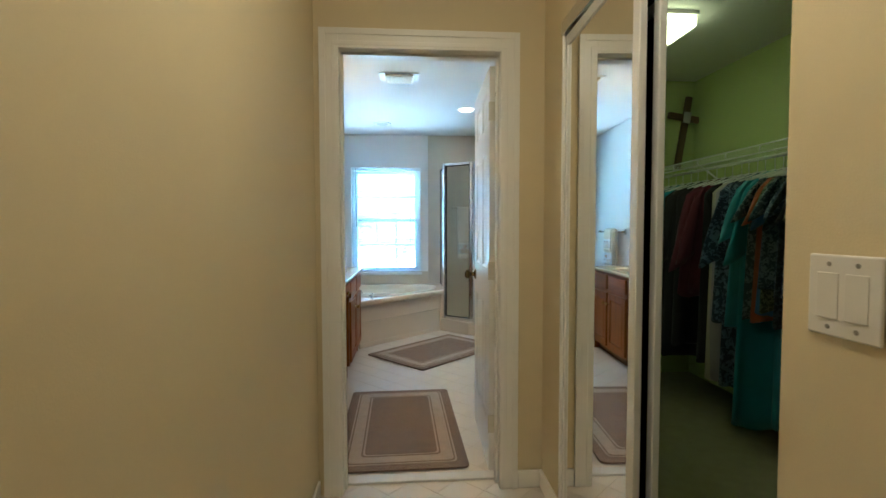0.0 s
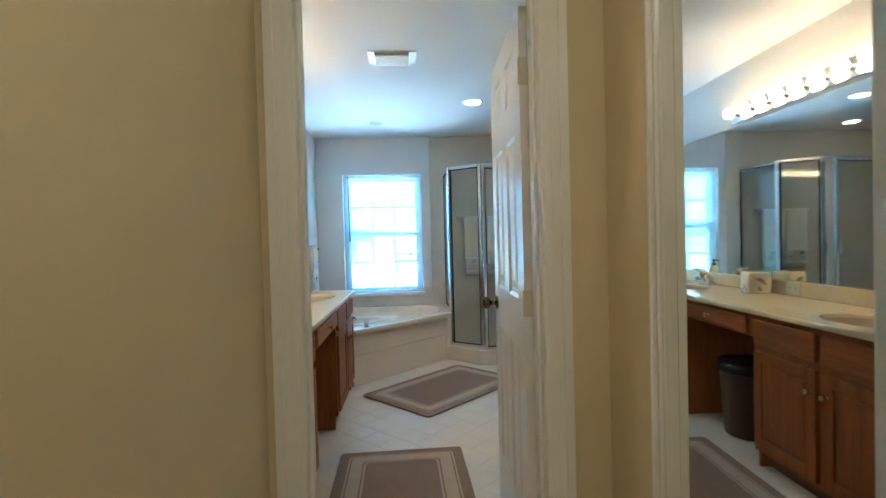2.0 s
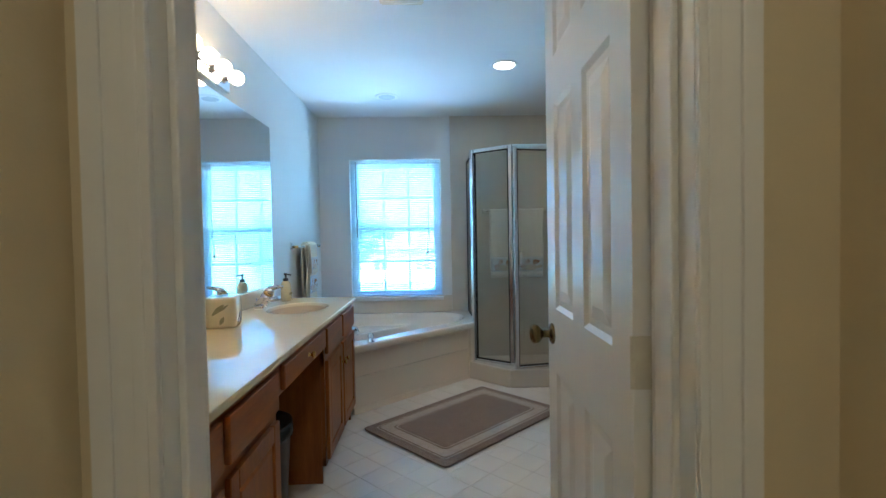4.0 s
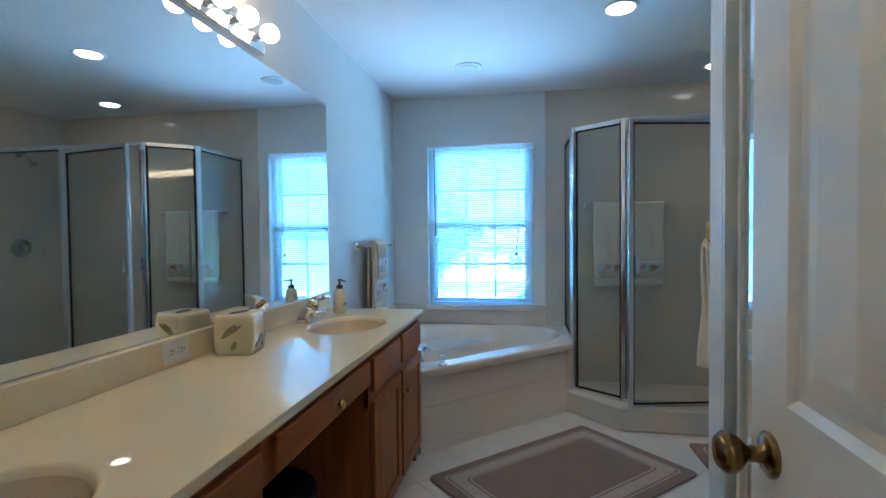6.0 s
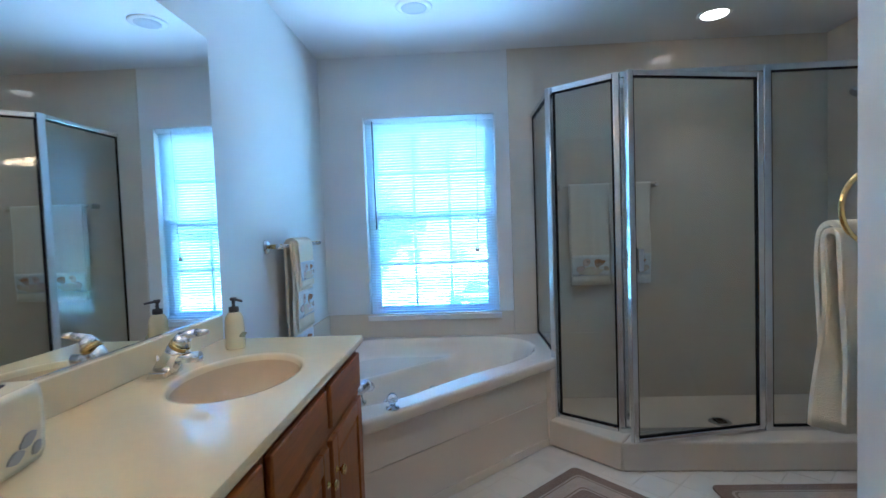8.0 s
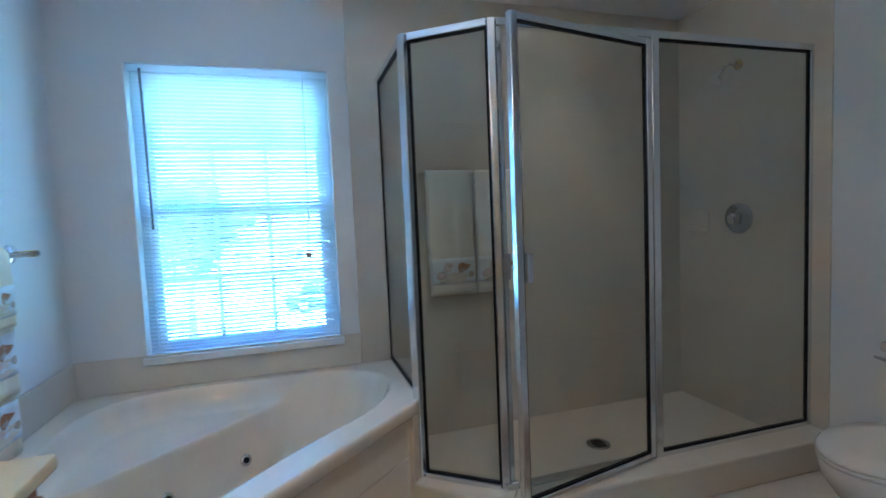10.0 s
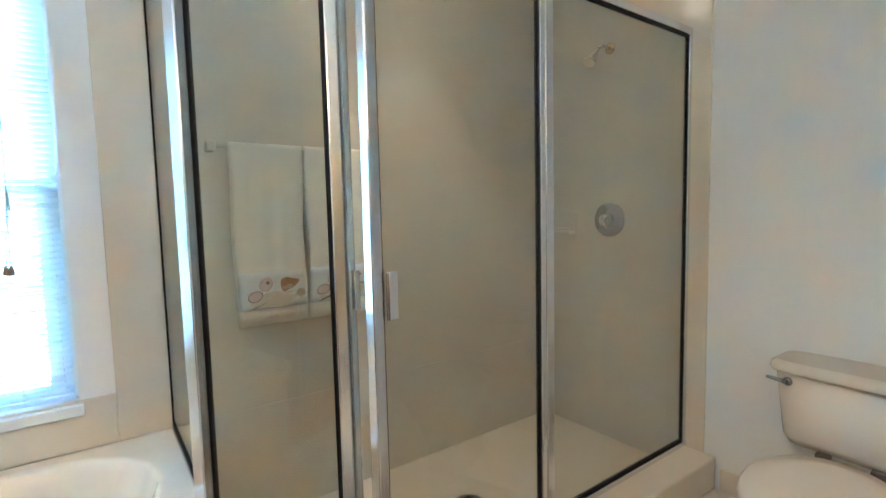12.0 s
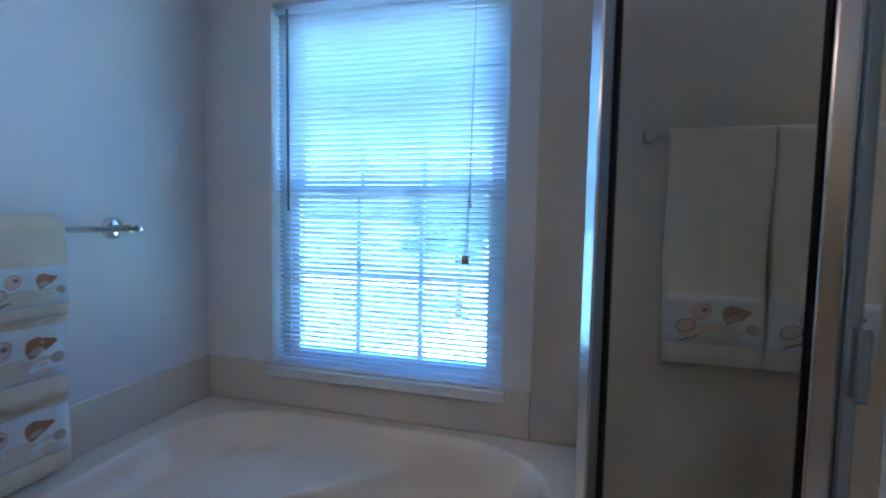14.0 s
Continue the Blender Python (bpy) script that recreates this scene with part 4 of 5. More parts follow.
def track(name, x0, x1, y0, y1, z):
    t = thing(name, (x0, (y0 + y1) / 2, z), "white metal sliding door track", "door track", kind="structure")
    part("head_track", boxes((x0, x0 + 0.004, y0, y1, z - 0.035, z + 0.02), (x0 + 0.004, x1, y0, y1, z + 0.016, z + 0.02)), ALU, t)
    part("floor_track", boxes((x0 + 0.002, x1, y0, y1, 0.004, 0.010), (x0 + 0.018, x0 + 0.021, y0, y1, 0.010, 0.016)), ALU, t)
track("closet_track_hall", 0.504, 0.595, 0.836, 1.989, 2.04)
structure("closet_side_jamb", boxes((0.508, 0.598, 1.977, 1.9895, 0.0, 2.03)), TRIM, "white metal side jamb", "door frame", 0.003)
mirror_door(0.640, 3.21, 3.895, "white-framed mirrored sliding door facing the vanity", 0.022)
mirror_door(0.676, 2.60, 3.27, "white-framed mirrored sliding door facing the vanity", 0.022)
track("closet_track_bath", 0.618, 0.695, 2.581, 3.933, 2.04)
structure("closet_lining", boxes((0.601, 0.699, 3.918, 3.9335, 0.0, 2.058)), TRIM, "white painted closet door lining", "door frame", 0.003)

# ---- light switch by the closet ----
PLASTIC = mat("ivory-white plastic", (0.72, 0.70, 0.66), 0.3, vary=0.02, bump=0.0)
sw = thing("light_switch", (HALL_E, 0.73, 1.13), "white double rocker switch plate with screws", "light switch")
part("plate", boxes((HALL_E - 0.007, HALL_E - 0.0005, 0.660, 0.778, 1.072, 1.194)), PLASTIC, sw, bevel=0.004, seg=3)
for y in (0.696, 0.742):
    part("rocker", prism(bmesh.new(), [(HALL_E - 0.007, y - 0.017), (HALL_E - 0.007, y + 0.017), (HALL_E - 0.0105, y + 0.017), (HALL_E - 0.0085, y - 0.017)], 1.099, 1.167), PLASTIC, sw, bevel=0.001)
    for z in (1.086, 1.180):
        part("screw", turned(bmesh.new(), (HALL_E - 0.0065, y, z), (-1, 0, 0), [(0, 0.004), (0.0015, 0.0035)], 10), mat("screw", (0.35, 0.33, 0.3), 0.4, metal=1.0), sw)

# ---- cloth: towels ----
TERRY = mat("cream terry towel", (0.80, 0.70, 0.53), 0.95, vary=0.08, scale=16, fine=380, bump=0.8, sheen=0.3)
TERRY_W = mat("white terry towel", (0.85, 0.79, 0.68), 0.95, vary=0.07, scale=16, fine=380, bump=0.8, sheen=0.3)
SATIN = mat("pale woven towel border", (0.70, 0.72, 0.74), 0.7, vary=0.05, scale=20, fine=200, bump=0.2)
SHELL = [mat("shell print brown", (0.40, 0.20, 0.10), 0.8), mat("shell print rose", (0.68, 0.53, 0.48), 0.8), mat("shell print grey", (0.22, 0.18, 0.18), 0.8), mat("shell print taupe", (0.46, 0.38, 0.32), 0.8), mat("sand print", (0.66, 0.57, 0.45), 0.8), mat("shell print rust", (0.55, 0.34, 0.26), 0.8)]
def drape(u, z, amp, ph):
    dn = min(1, max(0, -z) / 0.25)
    return amp * dn * (math.sin(u * 38 + ph[0]) + 0.6 * math.sin(u * 71 + ph[1] + z * 3) + 0.5 * math.sin(z * 9 + ph[2]))
def hang(c, along, out, u, z, o, amp, ph):
    dn = min(1, max(0, -z) / 0.25)
    f = drape(u + Vector(c).dot(Vector(along)), z, amp, ph)
    return Vector(c) + Vector(along) * (u * (1 - 0.02 * dn) + 0.004 * math.sin(z * 14 + ph[3])) + Vector(out) * (o + (abs(f) if o > 0 else -0.3 * abs(f))) + Vector((0, 0, z))
def folds(seed):
    rnd = random.Random(seed)
    return [rnd.uniform(0, 6.28) for _ in range(6)]
def sheet(c, along, out, width, front, back, r, seed, amp=0.006, z_from=None, z_to=None, lift=0.0, thick=0.007, nu=18):
    """Cloth hung over a bar at c. along: bar's direction; out: towards the room. z_from, z_to: only that stretch of the front."""
    ph = folds(seed)
    bm = bmesh.new()
    layers = []
    for q in (r + lift, r + lift - thick):
        if z_from is None:
            path = [(-q, -back * (1 - k / 8)) for k in range(8)] + [(-q * math.cos(math.pi * k / 8), q * math.sin(math.pi * k / 8)) for k in range(9)] + [(q, -front * (k + 1) / 16) for k in range(16)]
        else:
            path = [(q, z_from + (z_to - z_from) * k / 6) for k in range(7)]
        layers.append([[bm.verts.new(hang(c, along, out, (i / nu - 0.5) * width, z, o, amp, ph)) for i in range(nu + 1)] for o, z in path])
    A_, B_ = layers
    for L in layers:
        for a, b in zip(L, L[1:]):
            for i in range(nu):
                bm.faces.new((a[i], a[i + 1], b[i + 1], b[i])).smooth = True
    for i in range(nu):
        bm.faces.new((A_[0][i], A_[0][i + 1], B_[0][i + 1], B_[0][i]))
        bm.faces.new((A_[-1][i], A_[-1][i + 1], B_[-1][i + 1], B_[-1][i]))
    for k in range(len(A_) - 1):
        bm.faces.new((A_[k][0], A_[k + 1][0], B_[k + 1][0], B_[k][0]))
        bm.faces.new((A_[k][nu], A_[k + 1][nu], B_[k + 1][nu], B_[k][nu]))
    bmesh.ops.recalc_face_normals(bm, faces=bm.faces)
    return bm
def printed(shape, place, n=20, inner=0.0):
    """A thin print that follows the cloth: shape(w) gives its outline round the middle, inner > 0 leaves a hole."""
    bm = bmesh.new()
    rings = [[bm.verts.new(place(*[v * s for v in shape(2 * math.pi * k / n)])) for k in range(n)] for s in (1.0, (1 + inner) / 2 if inner else 0.55, inner or 0.15)]
    for a, b in zip(rings, rings[1:]):
        for k in range(n):
            bm.faces.new((a[k], a[(k + 1) % n], b[(k + 1) % n], b[k])).smooth = True
    if not inner:
        bm.faces.new(rings[-1])
    return bm
def oval(a, b, turn=0.0, wave=0.0, m=3):
    def f(w):
        q = 1 + wave * math.sin(m * w)
        x, y = a * q * math.cos(w), b * q * math.sin(w)
        return x * math.cos(turn) - y * math.sin(turn), x * math.sin(turn) + y * math.cos(turn)
    return f
def conch(a, b):
    """A whorled shell: blunt at one end, drawn out to a point at the other."""
    def f(w):
        x = math.cos(w)
        y = math.sin(w) * (1 - 0.55 * x) * (1 + 0.12 * math.sin(5 * w))
        return a * (x if x < 0 else x * 1.5), b * y + a * 0.35 * max(0, x)
    return f
def towel(name, c, along, out, width, front, back, r, seed, label, m=None, amp=0.006, group="", lo=0.06, hi=0.20):
    t = thing(name, (c[0], c[1], c[2]), label, "towel", group)
    part("cloth", sheet(c, along, out, width, front, back, r, seed, amp), m or TERRY_W, t)
    bd = part("border", sheet(c, along, out, width * 0.985, front, back, r, seed, amp, -front + hi, -front + lo, 0.0025, 0.0022), SATIN, t, "pale border printed with seashells")
    ph, H = folds(seed), hi - lo
    def at(u, v, lift):
        return lambda x, y: hang(c, along, out, u * width + x, -front + lo + v * H + y, r + 0.0025 + lift, amp, ph)
    k = H / 0.14
    side = -1 if out[1] else 1
    for nm, u, v, lift, shape, mt, inner in (
        ("sand_print", 0.06, 0.24, 0.0005, oval(width * 0.40, 0.030 * k, 0.05, 0.08, 4), SHELL[4], 0),
        ("shell_print", 0.20, 0.62, 0.0012, conch(0.030 * k, 0.024 * k), SHELL[0], 0),
        ("shell_print", 0.19, 0.55, 0.0018, oval(0.020 * k, 0.009 * k, 0.25), SHELL[3], 0),
        ("shell_print", -0.12, 0.66, 0.0012, oval(0.026 * k, 0.023 * k, 0.3, 0.08, 2), SHELL[1], 0),
        ("shell_print", -0.09, 0.70, 0.0018, oval(0.008 * k, 0.007 * k), SHELL[2], 0),
        ("shell_print", -0.28, 0.36, 0.0012, oval(0.028 * k, 0.019 * k, 0.3), SHELL[1], 0),
        ("shell_outline", -0.28, 0.36, 0.0018, oval(0.029 * k, 0.020 * k, 0.3), SHELL[2], 0.86),
        ("shell_outline", -0.12, 0.66, 0.0018, oval(0.027 * k, 0.024 * k, 0.3, 0.08, 2), SHELL[5], 0.88),
        ("shell_print", 0.38, 0.36, 0.0012, oval(0.018 * k, 0.015 * k), SHELL[3], 0),
        ("shell_print", -0.24, 0.10, 0.0012, oval(0.030 * k, 0.003, 0.35), SHELL[2], 0),
        ("shell_print", 0.10, 0.34, 0.0012, oval(0.024 * k, 0.010 * k, -0.1, 0.15, 3), SHELL[1], 0),
    ):
        part(nm, printed(shape, at(u * side if side > 0 else u, v, lift), inner=inner), mt, bd, "printed seashell motif")
    return t
# towel bar on the wall above the tub
tb = thing("towel_bar", (WEST, 5.68, 1.18), "chrome and brass wall towel bar", "towel bar")
part("rail", tube(bmesh.new(), (-1.072, 5.325, 1.180), (-1.072, 5.985, 1.180), 0.009), CHROME, tb)
for y in (5.358, 5.952):
    r0 = part("rosette", turned(bmesh.new(), (WEST + 0.0005, y, 1.180), (1, 0, 0), [(0, 0.036), (0.008, 0.035), (0.014, 0.026), (0.018, 0.014)], 24), CHROME, tb)
    part("arm", tube(bmesh.new(), (WEST + 0.016, y, 1.180), (-1.066, y, 1.180), 0.011, 0.012), BRASS, r0, "brass arm")
    s = -1 if y < 5.5 else 1
    part("finial", turned(bmesh.new(), (-1.072, y + s * 0.02, 1.180), (0, s, 0), [(0, 0.012), (0.012, 0.013), (0.022, 0.008)], 14), CHROME, tb)
AL, OUT = (0, 1, 0), (1, 0, 0)
towel("bath_towel", (-1.072, 5.592, 1.180), AL, OUT, 0.285, 0.655, 0.60, 0.016, 3, "cream bath towel with seashell border over the bar", TERRY, 0.005, "wall towels", 0.055, 0.185)
towel("hand_towel", (-1.072, 5.600, 1.180), AL, OUT, 0.262, 0.45, 0.40, 0.028, 3, "cream hand towel with seashell border over another", TERRY, 0.005, "wall towels", 0.065, 0.205)
towel("wash_cloth", (-1.072, 5.616, 1.180), AL, OUT, 0.222, 0.225, 0.18, 0.040, 3, "white washcloth with seashell border on top", TERRY, 0.005, "wall towels", 0.035, 0.135)
# towel bar inside the shower
sb = thing("shower_towel_bar", (0.82, NORTH - 0.01, 1.49), "almond towel bar inside the shower", "towel bar")
part("rail", tube(bmesh.new(), (0.48, 6.285, 1.488), (1.12, 6.285, 1.488), 0.009), SURROUND, sb)
for x in (0.485, 1.115):
    part("bracket", boxes((x - 0.014, x + 0.014, 6.272, NORTH - 0.0105, 1.468, 1.506)), SURROUND, sb, bevel=0.008, seg=3)
AL2, OUT2 = (1, 0, 0), (0, -1, 0)
towel("hand_towel", (0.668, 6.285, 1.488), AL2, OUT2, 0.262, 0.66, 0.60, 0.016, 21, "cream hand towel with seashell border in the shower", TERRY_W, 0.003, "shower towels")
towel("hand_towel", (0.936, 6.285, 1.488), AL2, OUT2, 0.262, 0.66, 0.60, 0.016, 27, "cream hand towel with seashell border in the shower", TERRY_W, 0.003, "shower towels")
# ring with towel on the end wall by the mirrored doors
rg = thing("towel_ring", (0.70, 4.04, 1.32), "brass towel ring on the wall end", "towel ring")
part("rosette", turned(bmesh.new(), (0.70, 4.0355, 1.335), (0, 1, 0), [(0, 0.03), (0.01, 0.028), (0.04, 0.012), (0.055, 0.012)], 20), BRASS, rg)
bm = bmesh.new()
N = 36
for i in range(N):
    a, b = 2 * math.pi * i / N, 2 * math.pi * (i + 1) / N
    tube(bm, (0.70 + 0.085 * math.cos(a), 4.095, 1.25 + 0.085 * math.sin(a)), (0.70 + 0.085 * math.cos(b), 4.095, 1.25 + 0.085 * math.sin(b)), 0.006, n=8, cap=False)
part("ring", bm, BRASS, rg)
rt = thing("ring_towel", (0.70, 4.1, 1.18), "cream towel bunched through the brass ring", "towel")
for k, (x, y, w, f, sd) in enumerate(((0.70, 4.120, 0.17, 0.43, 31), (0.705, 4.140, 0.16, 0.27, 36))):
    bm = sheet((x, y, 1.183 + 0.004 * k), (1, 0, 0), (0, 1, 0), w, f, f * 0.9, 0.028 + 0.012 * k, sd, 0.022, thick=0.012)
    part("fold", bm, TERRY, rt)

# ---- things on the counter ----
CERAM = mat("cream glazed ceramic", (0.80, 0.69, 0.46), 0.12, vary=0.03, bump=0.0)
LEAF = mat("leaf relief olive", (0.34, 0.30, 0.16), 0.3, vary=0.2, scale=40)
tx = thing("tissue_box_cover", (-1.03, 3.83, CZ), "cream ceramic tissue box cover with leaf relief", "tissue box")
def rounded_block(cx, cy, z0, z1, hx, hy, bulge, r=0.02, turn=0.0):
    bm = bmesh.new()
    rows = []
    for k in range(11):
        t = k / 10
        s = 1 + bulge * (1 - (2 * t - 1) ** 2) - (0.05 if k in (0, 10) else 0)
        row = []
        for i in range(40):
            a = 2 * math.pi * (i + 0.5) / 40
            c, s2 = math.cos(a), math.sin(a)
            q = (abs(c) ** 11 + abs(s2) ** 11) ** (-1 / 11)
            x, y = hx * s * q * c, hy * s * q * s2
            row.append(bm.verts.new((cx + x * math.cos(turn) - y * math.sin(turn), cy + x * math.sin(turn) + y * math.cos(turn), z0 + (z1 - z0) * t)))
        rows.append(row)
    for a, b in zip(rows, rows[1:]):
        for i in range(40):
            bm.faces.new((a[i], a[(i + 1) % 40], b[(i + 1) % 40], b[i])).smooth = True
    bm.faces.new(rows[0][::-1])
    bm.faces.new(rows[-1])
    return bm
part("cover", rounded_block(-1.028, 3.845, CZ + 0.0005, CZ + 0.142, 0.066, 0.066, 0.05, turn=0.18), CERAM, tx)
def oval(c, ax, up, a, b, nrm, n=18, tip=0.0):
    bm = bmesh.new()
    c, ax, up, nrm = Vector(c), Vector(ax), Vector(up), Vector(nrm)
    f0 = [bm.verts.new(c + ax * (a * math.cos(w)) + up * (b * math.sin(w) * (1 - tip * abs(math.cos(w)))) + nrm * 0.0015) for w in (2 * math.pi * i / n for i in range(n))]
    f1 = [bm.verts.new(v.co - nrm * 0.006) for v in f0]
    bm.faces.new(f0)
    for i in range(n):
        bm.faces.new((f0[i], f0[(i + 1) % n], f1[(i + 1) % n], f1[i]))
    return bm
part("slot", oval((-1.028, 3.845, CZ + 0.142), (0.18, 0.98, 0), (0.98, -0.18, 0), 0.045, 0.018, (0, 0, 1)), mat("dark slot", (0.06, 0.04, 0.03), 0.8), tx, "dark tissue slot")
c18, s18 = math.cos(0.18), math.sin(0.18)
sx, sy = (s18, -c18), (c18, s18)   # outward of the door-side face and of the room-side face
for dx, z, tilt, a, b in ((-0.008, 0.085, 0.75, 0.036, 0.012), (0.012, 0.09, 0.6, 0.032, 0.007), (0.008, 0.035, 1.1, 0.020, 0.010)):
    ax = (c18 * math.cos(tilt), s18 * math.cos(tilt), math.sin(tilt))
    up = (-c18 * math.sin(tilt), -s18 * math.sin(tilt), math.cos(tilt))
    part("leaf_relief", oval((-1.028 + sx[0] * 0.0705 + c18 * dx, 3.845 + sx[1] * 0.0705 + s18 * dx, CZ + z), ax, up, a, b, (sx[0], sx[1], 0), tip=0.5), LEAF, tx, "olive leaf relief")
for dy, z, tilt, a, b in ((0.01, 0.05, 0.4, 0.022, 0.012), (-0.02, 0.03, 0.2, 0.02, 0.011), (0.03, 0.028, 0.8, 0.014, 0.01)):
    ax = (-s18 * math.cos(tilt), c18 * math.cos(tilt), math.sin(tilt))
    up = (s18 * math.sin(tilt), -c18 * math.sin(tilt), math.cos(tilt))
    part("leaf_relief", oval((-1.028 + sy[0] * 0.0705 - s18 * dy, 3.845 + sy[1] * 0.0705 + c18 * dy, CZ + z), ax, up, a, b, (sy[0], sy[1], 0), tip=0.4), mat("grey leaf relief", (0.36, 0.33, 0.30), 0.35), tx, "grey leaf relief")
# soap pump
so = thing("soap_dispenser", (-1.0, 4.715, CZ), "cream ceramic soap dispenser with dark pump", "soap dispenser")
part("bottle", turned(bmesh.new(), (-1.0, 4.715, CZ + 0.0005), (0, 0, 1), [(0, 0.030), (0.004, 0.034), (0.07, 0.033), (0.11, 0.030), (0.125, 0.022), (0.130, 0.016)], 28), CERAM, so)
part("leaf_relief", oval((-0.965, 4.705, CZ + 0.05), (0.2, 0.95, 0.2), (0, -0.2, 0.98), 0.018, 0.010, (0.96, -0.27, 0), tip=0.5), LEAF, so, "olive leaf relief")
GUN = mat("dark pump metal", (0.10, 0.09, 0.09), 0.3, metal=0.8)
pm = part("pump", turned(bmesh.new(), (-1.0, 4.715, CZ + 0.130), (0, 0, 1), [(0, 0.017), (0.018, 0.017), (0.020, 0.006), (0.040, 0.006), (0.042, 0.011), (0.052, 0.011)], 18), GUN, so, "dark metal pump")
part("nozzle", tube(bmesh.new(), (-1.0, 4.715, CZ + 0.176), (-0.962, 4.70, CZ + 0.170), 0.005, 0.004, n=10), GUN, pm)
# taps
def basin_tap(x, y):
    t = thing("basin_tap", (x, y, CZ), "chrome single-lever basin tap with brass collar", "tap", "basin taps")
    part("base", rounded_block(x, y, CZ + 0.0005, CZ + 0.022, 0.027, 0.050, 0.0), CHROME, t)
    part("body", loft([[(x + u + 0.031 * w_ * math.cos(q), y + 0.024 * w_ * math.sin(q), CZ + z + 0.010 * math.cos(q) * -1) for q in [2 * math.pi * i / 20 for i in range(20)]] for u, z, w_ in ((0.0, 0.015, 1.12), (0.012, 0.035, 1.0), (0.030, 0.062, 0.94), (0.046, 0.085, 0.95))]), CHROME, t)
    part("spout", tube(bmesh.new(), (x + 0.02, y, CZ + 0.046), (x + 0.108, y, CZ + 0.056), 0.020, 0.014), CHROME, t)
    part("aerator", tube(bmesh.new(), (x + 0.102, y, CZ + 0.056), (x + 0.102, y, CZ + 0.040), 0.011), CHROME, t)
    part("collar", tube(bmesh.new(), (x + 0.044, y, CZ + 0.082), (x + 0.051, y, CZ + 0.093), 0.029), BRASS, t, "brass collar")
    part("cap", tube(bmesh.new(), (x + 0.051, y, CZ + 0.093), (x + 0.062, y, CZ + 0.116), 0.028, 0.020), CHROME, t)
    lv = bmesh.new()
    tube(lv, (x + 0.050, y, CZ + 0.112), (x + 0.100, y, CZ + 0.124), 0.015, 0.012)
    tube(lv, (x + 0.100, y, CZ + 0.124), (x + 0.135, y, CZ + 0.126), 0.012, 0.007)
    part("lever", lv, CHROME, t)
    part("lift_rod", tube(bmesh.new(), (x - 0.022, y, CZ + 0.02), (x - 0.022, y, CZ + 0.06), 0.003, 0.004, n=8), CHROME, t)
basin_tap(-1.055, 4.40)
basin_tap(-1.055, 2.80)
# socket plate on the splashback
oc = thing("wall_socket", (WEST + 0.024, 3.64, 0.88), "white double socket lying sideways on the splashback", "socket")
OX = WEST + 0.024
part("plate", boxes((OX + 0.0005, OX + 0.006, 3.582, 3.698, 0.853, 0.925)), PLASTIC, oc, bevel=0.003)
for y in (3.618, 3.662):
    f = part("receptacle", boxes((OX + 0.006, OX + 0.008, y - 0.016, y + 0.016, 0.874, 0.904)), PLASTIC, oc, bevel=0.003)
    part("slot", boxes((OX + 0.008, OX + 0.0085, y - 0.007, y + 0.003, 0.893, 0.8955)), BLACK, f)
    part("slot", boxes((OX + 0.008, OX + 0.0085, y - 0.007, y + 0.003, 0.882, 0.8845)), BLACK, f)
    part("slot", boxes((OX + 0.008, OX + 0.0085, y + 0.007, y + 0.011, 0.887, 0.891)), BLACK, f)
# waste bin under the knee space
BIN = mat("dark brown bin plastic", (0.06, 0.032, 0.02), 0.35, vary=0.15, scale=8)
wb = thing("waste_bin", (-0.83, 3.64, 0.0), "dark brown round waste bin with a bag", "waste bin")
part("bin", turned(bmesh.new(), (-0.83, 3.64, 0.0), (0, 0, 1), [(0.0, 0.125), (0.01, 0.13), (0.42, 0.155), (0.43, 0.162), (0.45, 0.160), (0.44, 0.150), (0.05, 0.12)], 36), BIN, wb)
part("liner", turned(bmesh.new(), (-0.83, 3.64, 0.445), (0, 0, 1), [(0, 0.150), (0.008, 0.163), (-0.04, 0.167), (-0.05, 0.165)], 36), mat("black bin liner", (0.02, 0.02, 0.02), 0.25, vary=0.2, bump=0.5), wb, "black bin liner")

# ---- shower fittings ----
SX = EAST - 0.010
sh = thing("shower_spray", (SX, 5.915, 2.02), "chrome shower head on a brass-flanged arm", "shower head")
part("flange", turned(bmesh.new(), (SX, 5.915, 2.025), (-1, 0, 0), [(0.0005, 0.028), (0.006, 0.026), (0.012, 0.012)], 20), BRASS, sh)
bm = bmesh.new()
pts = [(SX - 0.008, 5.915, 2.025), (SX - 0.06, 5.915, 2.028), (SX - 0.10, 5.915, 2.01), (SX - 0.125, 5.915, 1.98)]
for p, q in zip(pts, pts[1:]):
    tube(bm, p, q, 0.009)
part("arm", bm, CHROME, sh)
part("head", turned(bmesh.new(), (SX - 0.120, 5.915, 1.988), (-0.62, 0, -0.78), [(0, 0.012), (0.015, 0.016), (0.025, 0.015), (0.065, 0.032), (0.075, 0.032), (0.078, 0.027)], 22), CHROME, sh)
# The valve's dark reflections are put into this grey; the flush lever is dark itself.
DARK_METAL = mat("dark grey metal", (0.36, 0.37, 0.39), 0.28, metal=1.0, vary=0.08, bump=0.0)
va = thing("shower_valve", (SX, 5.915, 1.175), "round chrome shower valve with a lever", "shower valve")
ep = part("escutcheon", turned(bmesh.new(), (SX, 5.915, 1.176), (-1, 0, 0), [(0.0005, 0.088), (0.006, 0.086), (0.012, 0.070), (0.014, 0.05), (0.016, 0.04)], 32), DARK_METAL, va)
part("handle", turned(bmesh.new(), (SX - 0.014, 5.915, 1.176), (-1, 0, 0), [(0, 0.038), (0.03, 0.034), (0.045, 0.026), (0.05, 0.012)], 24), CHROME, va)
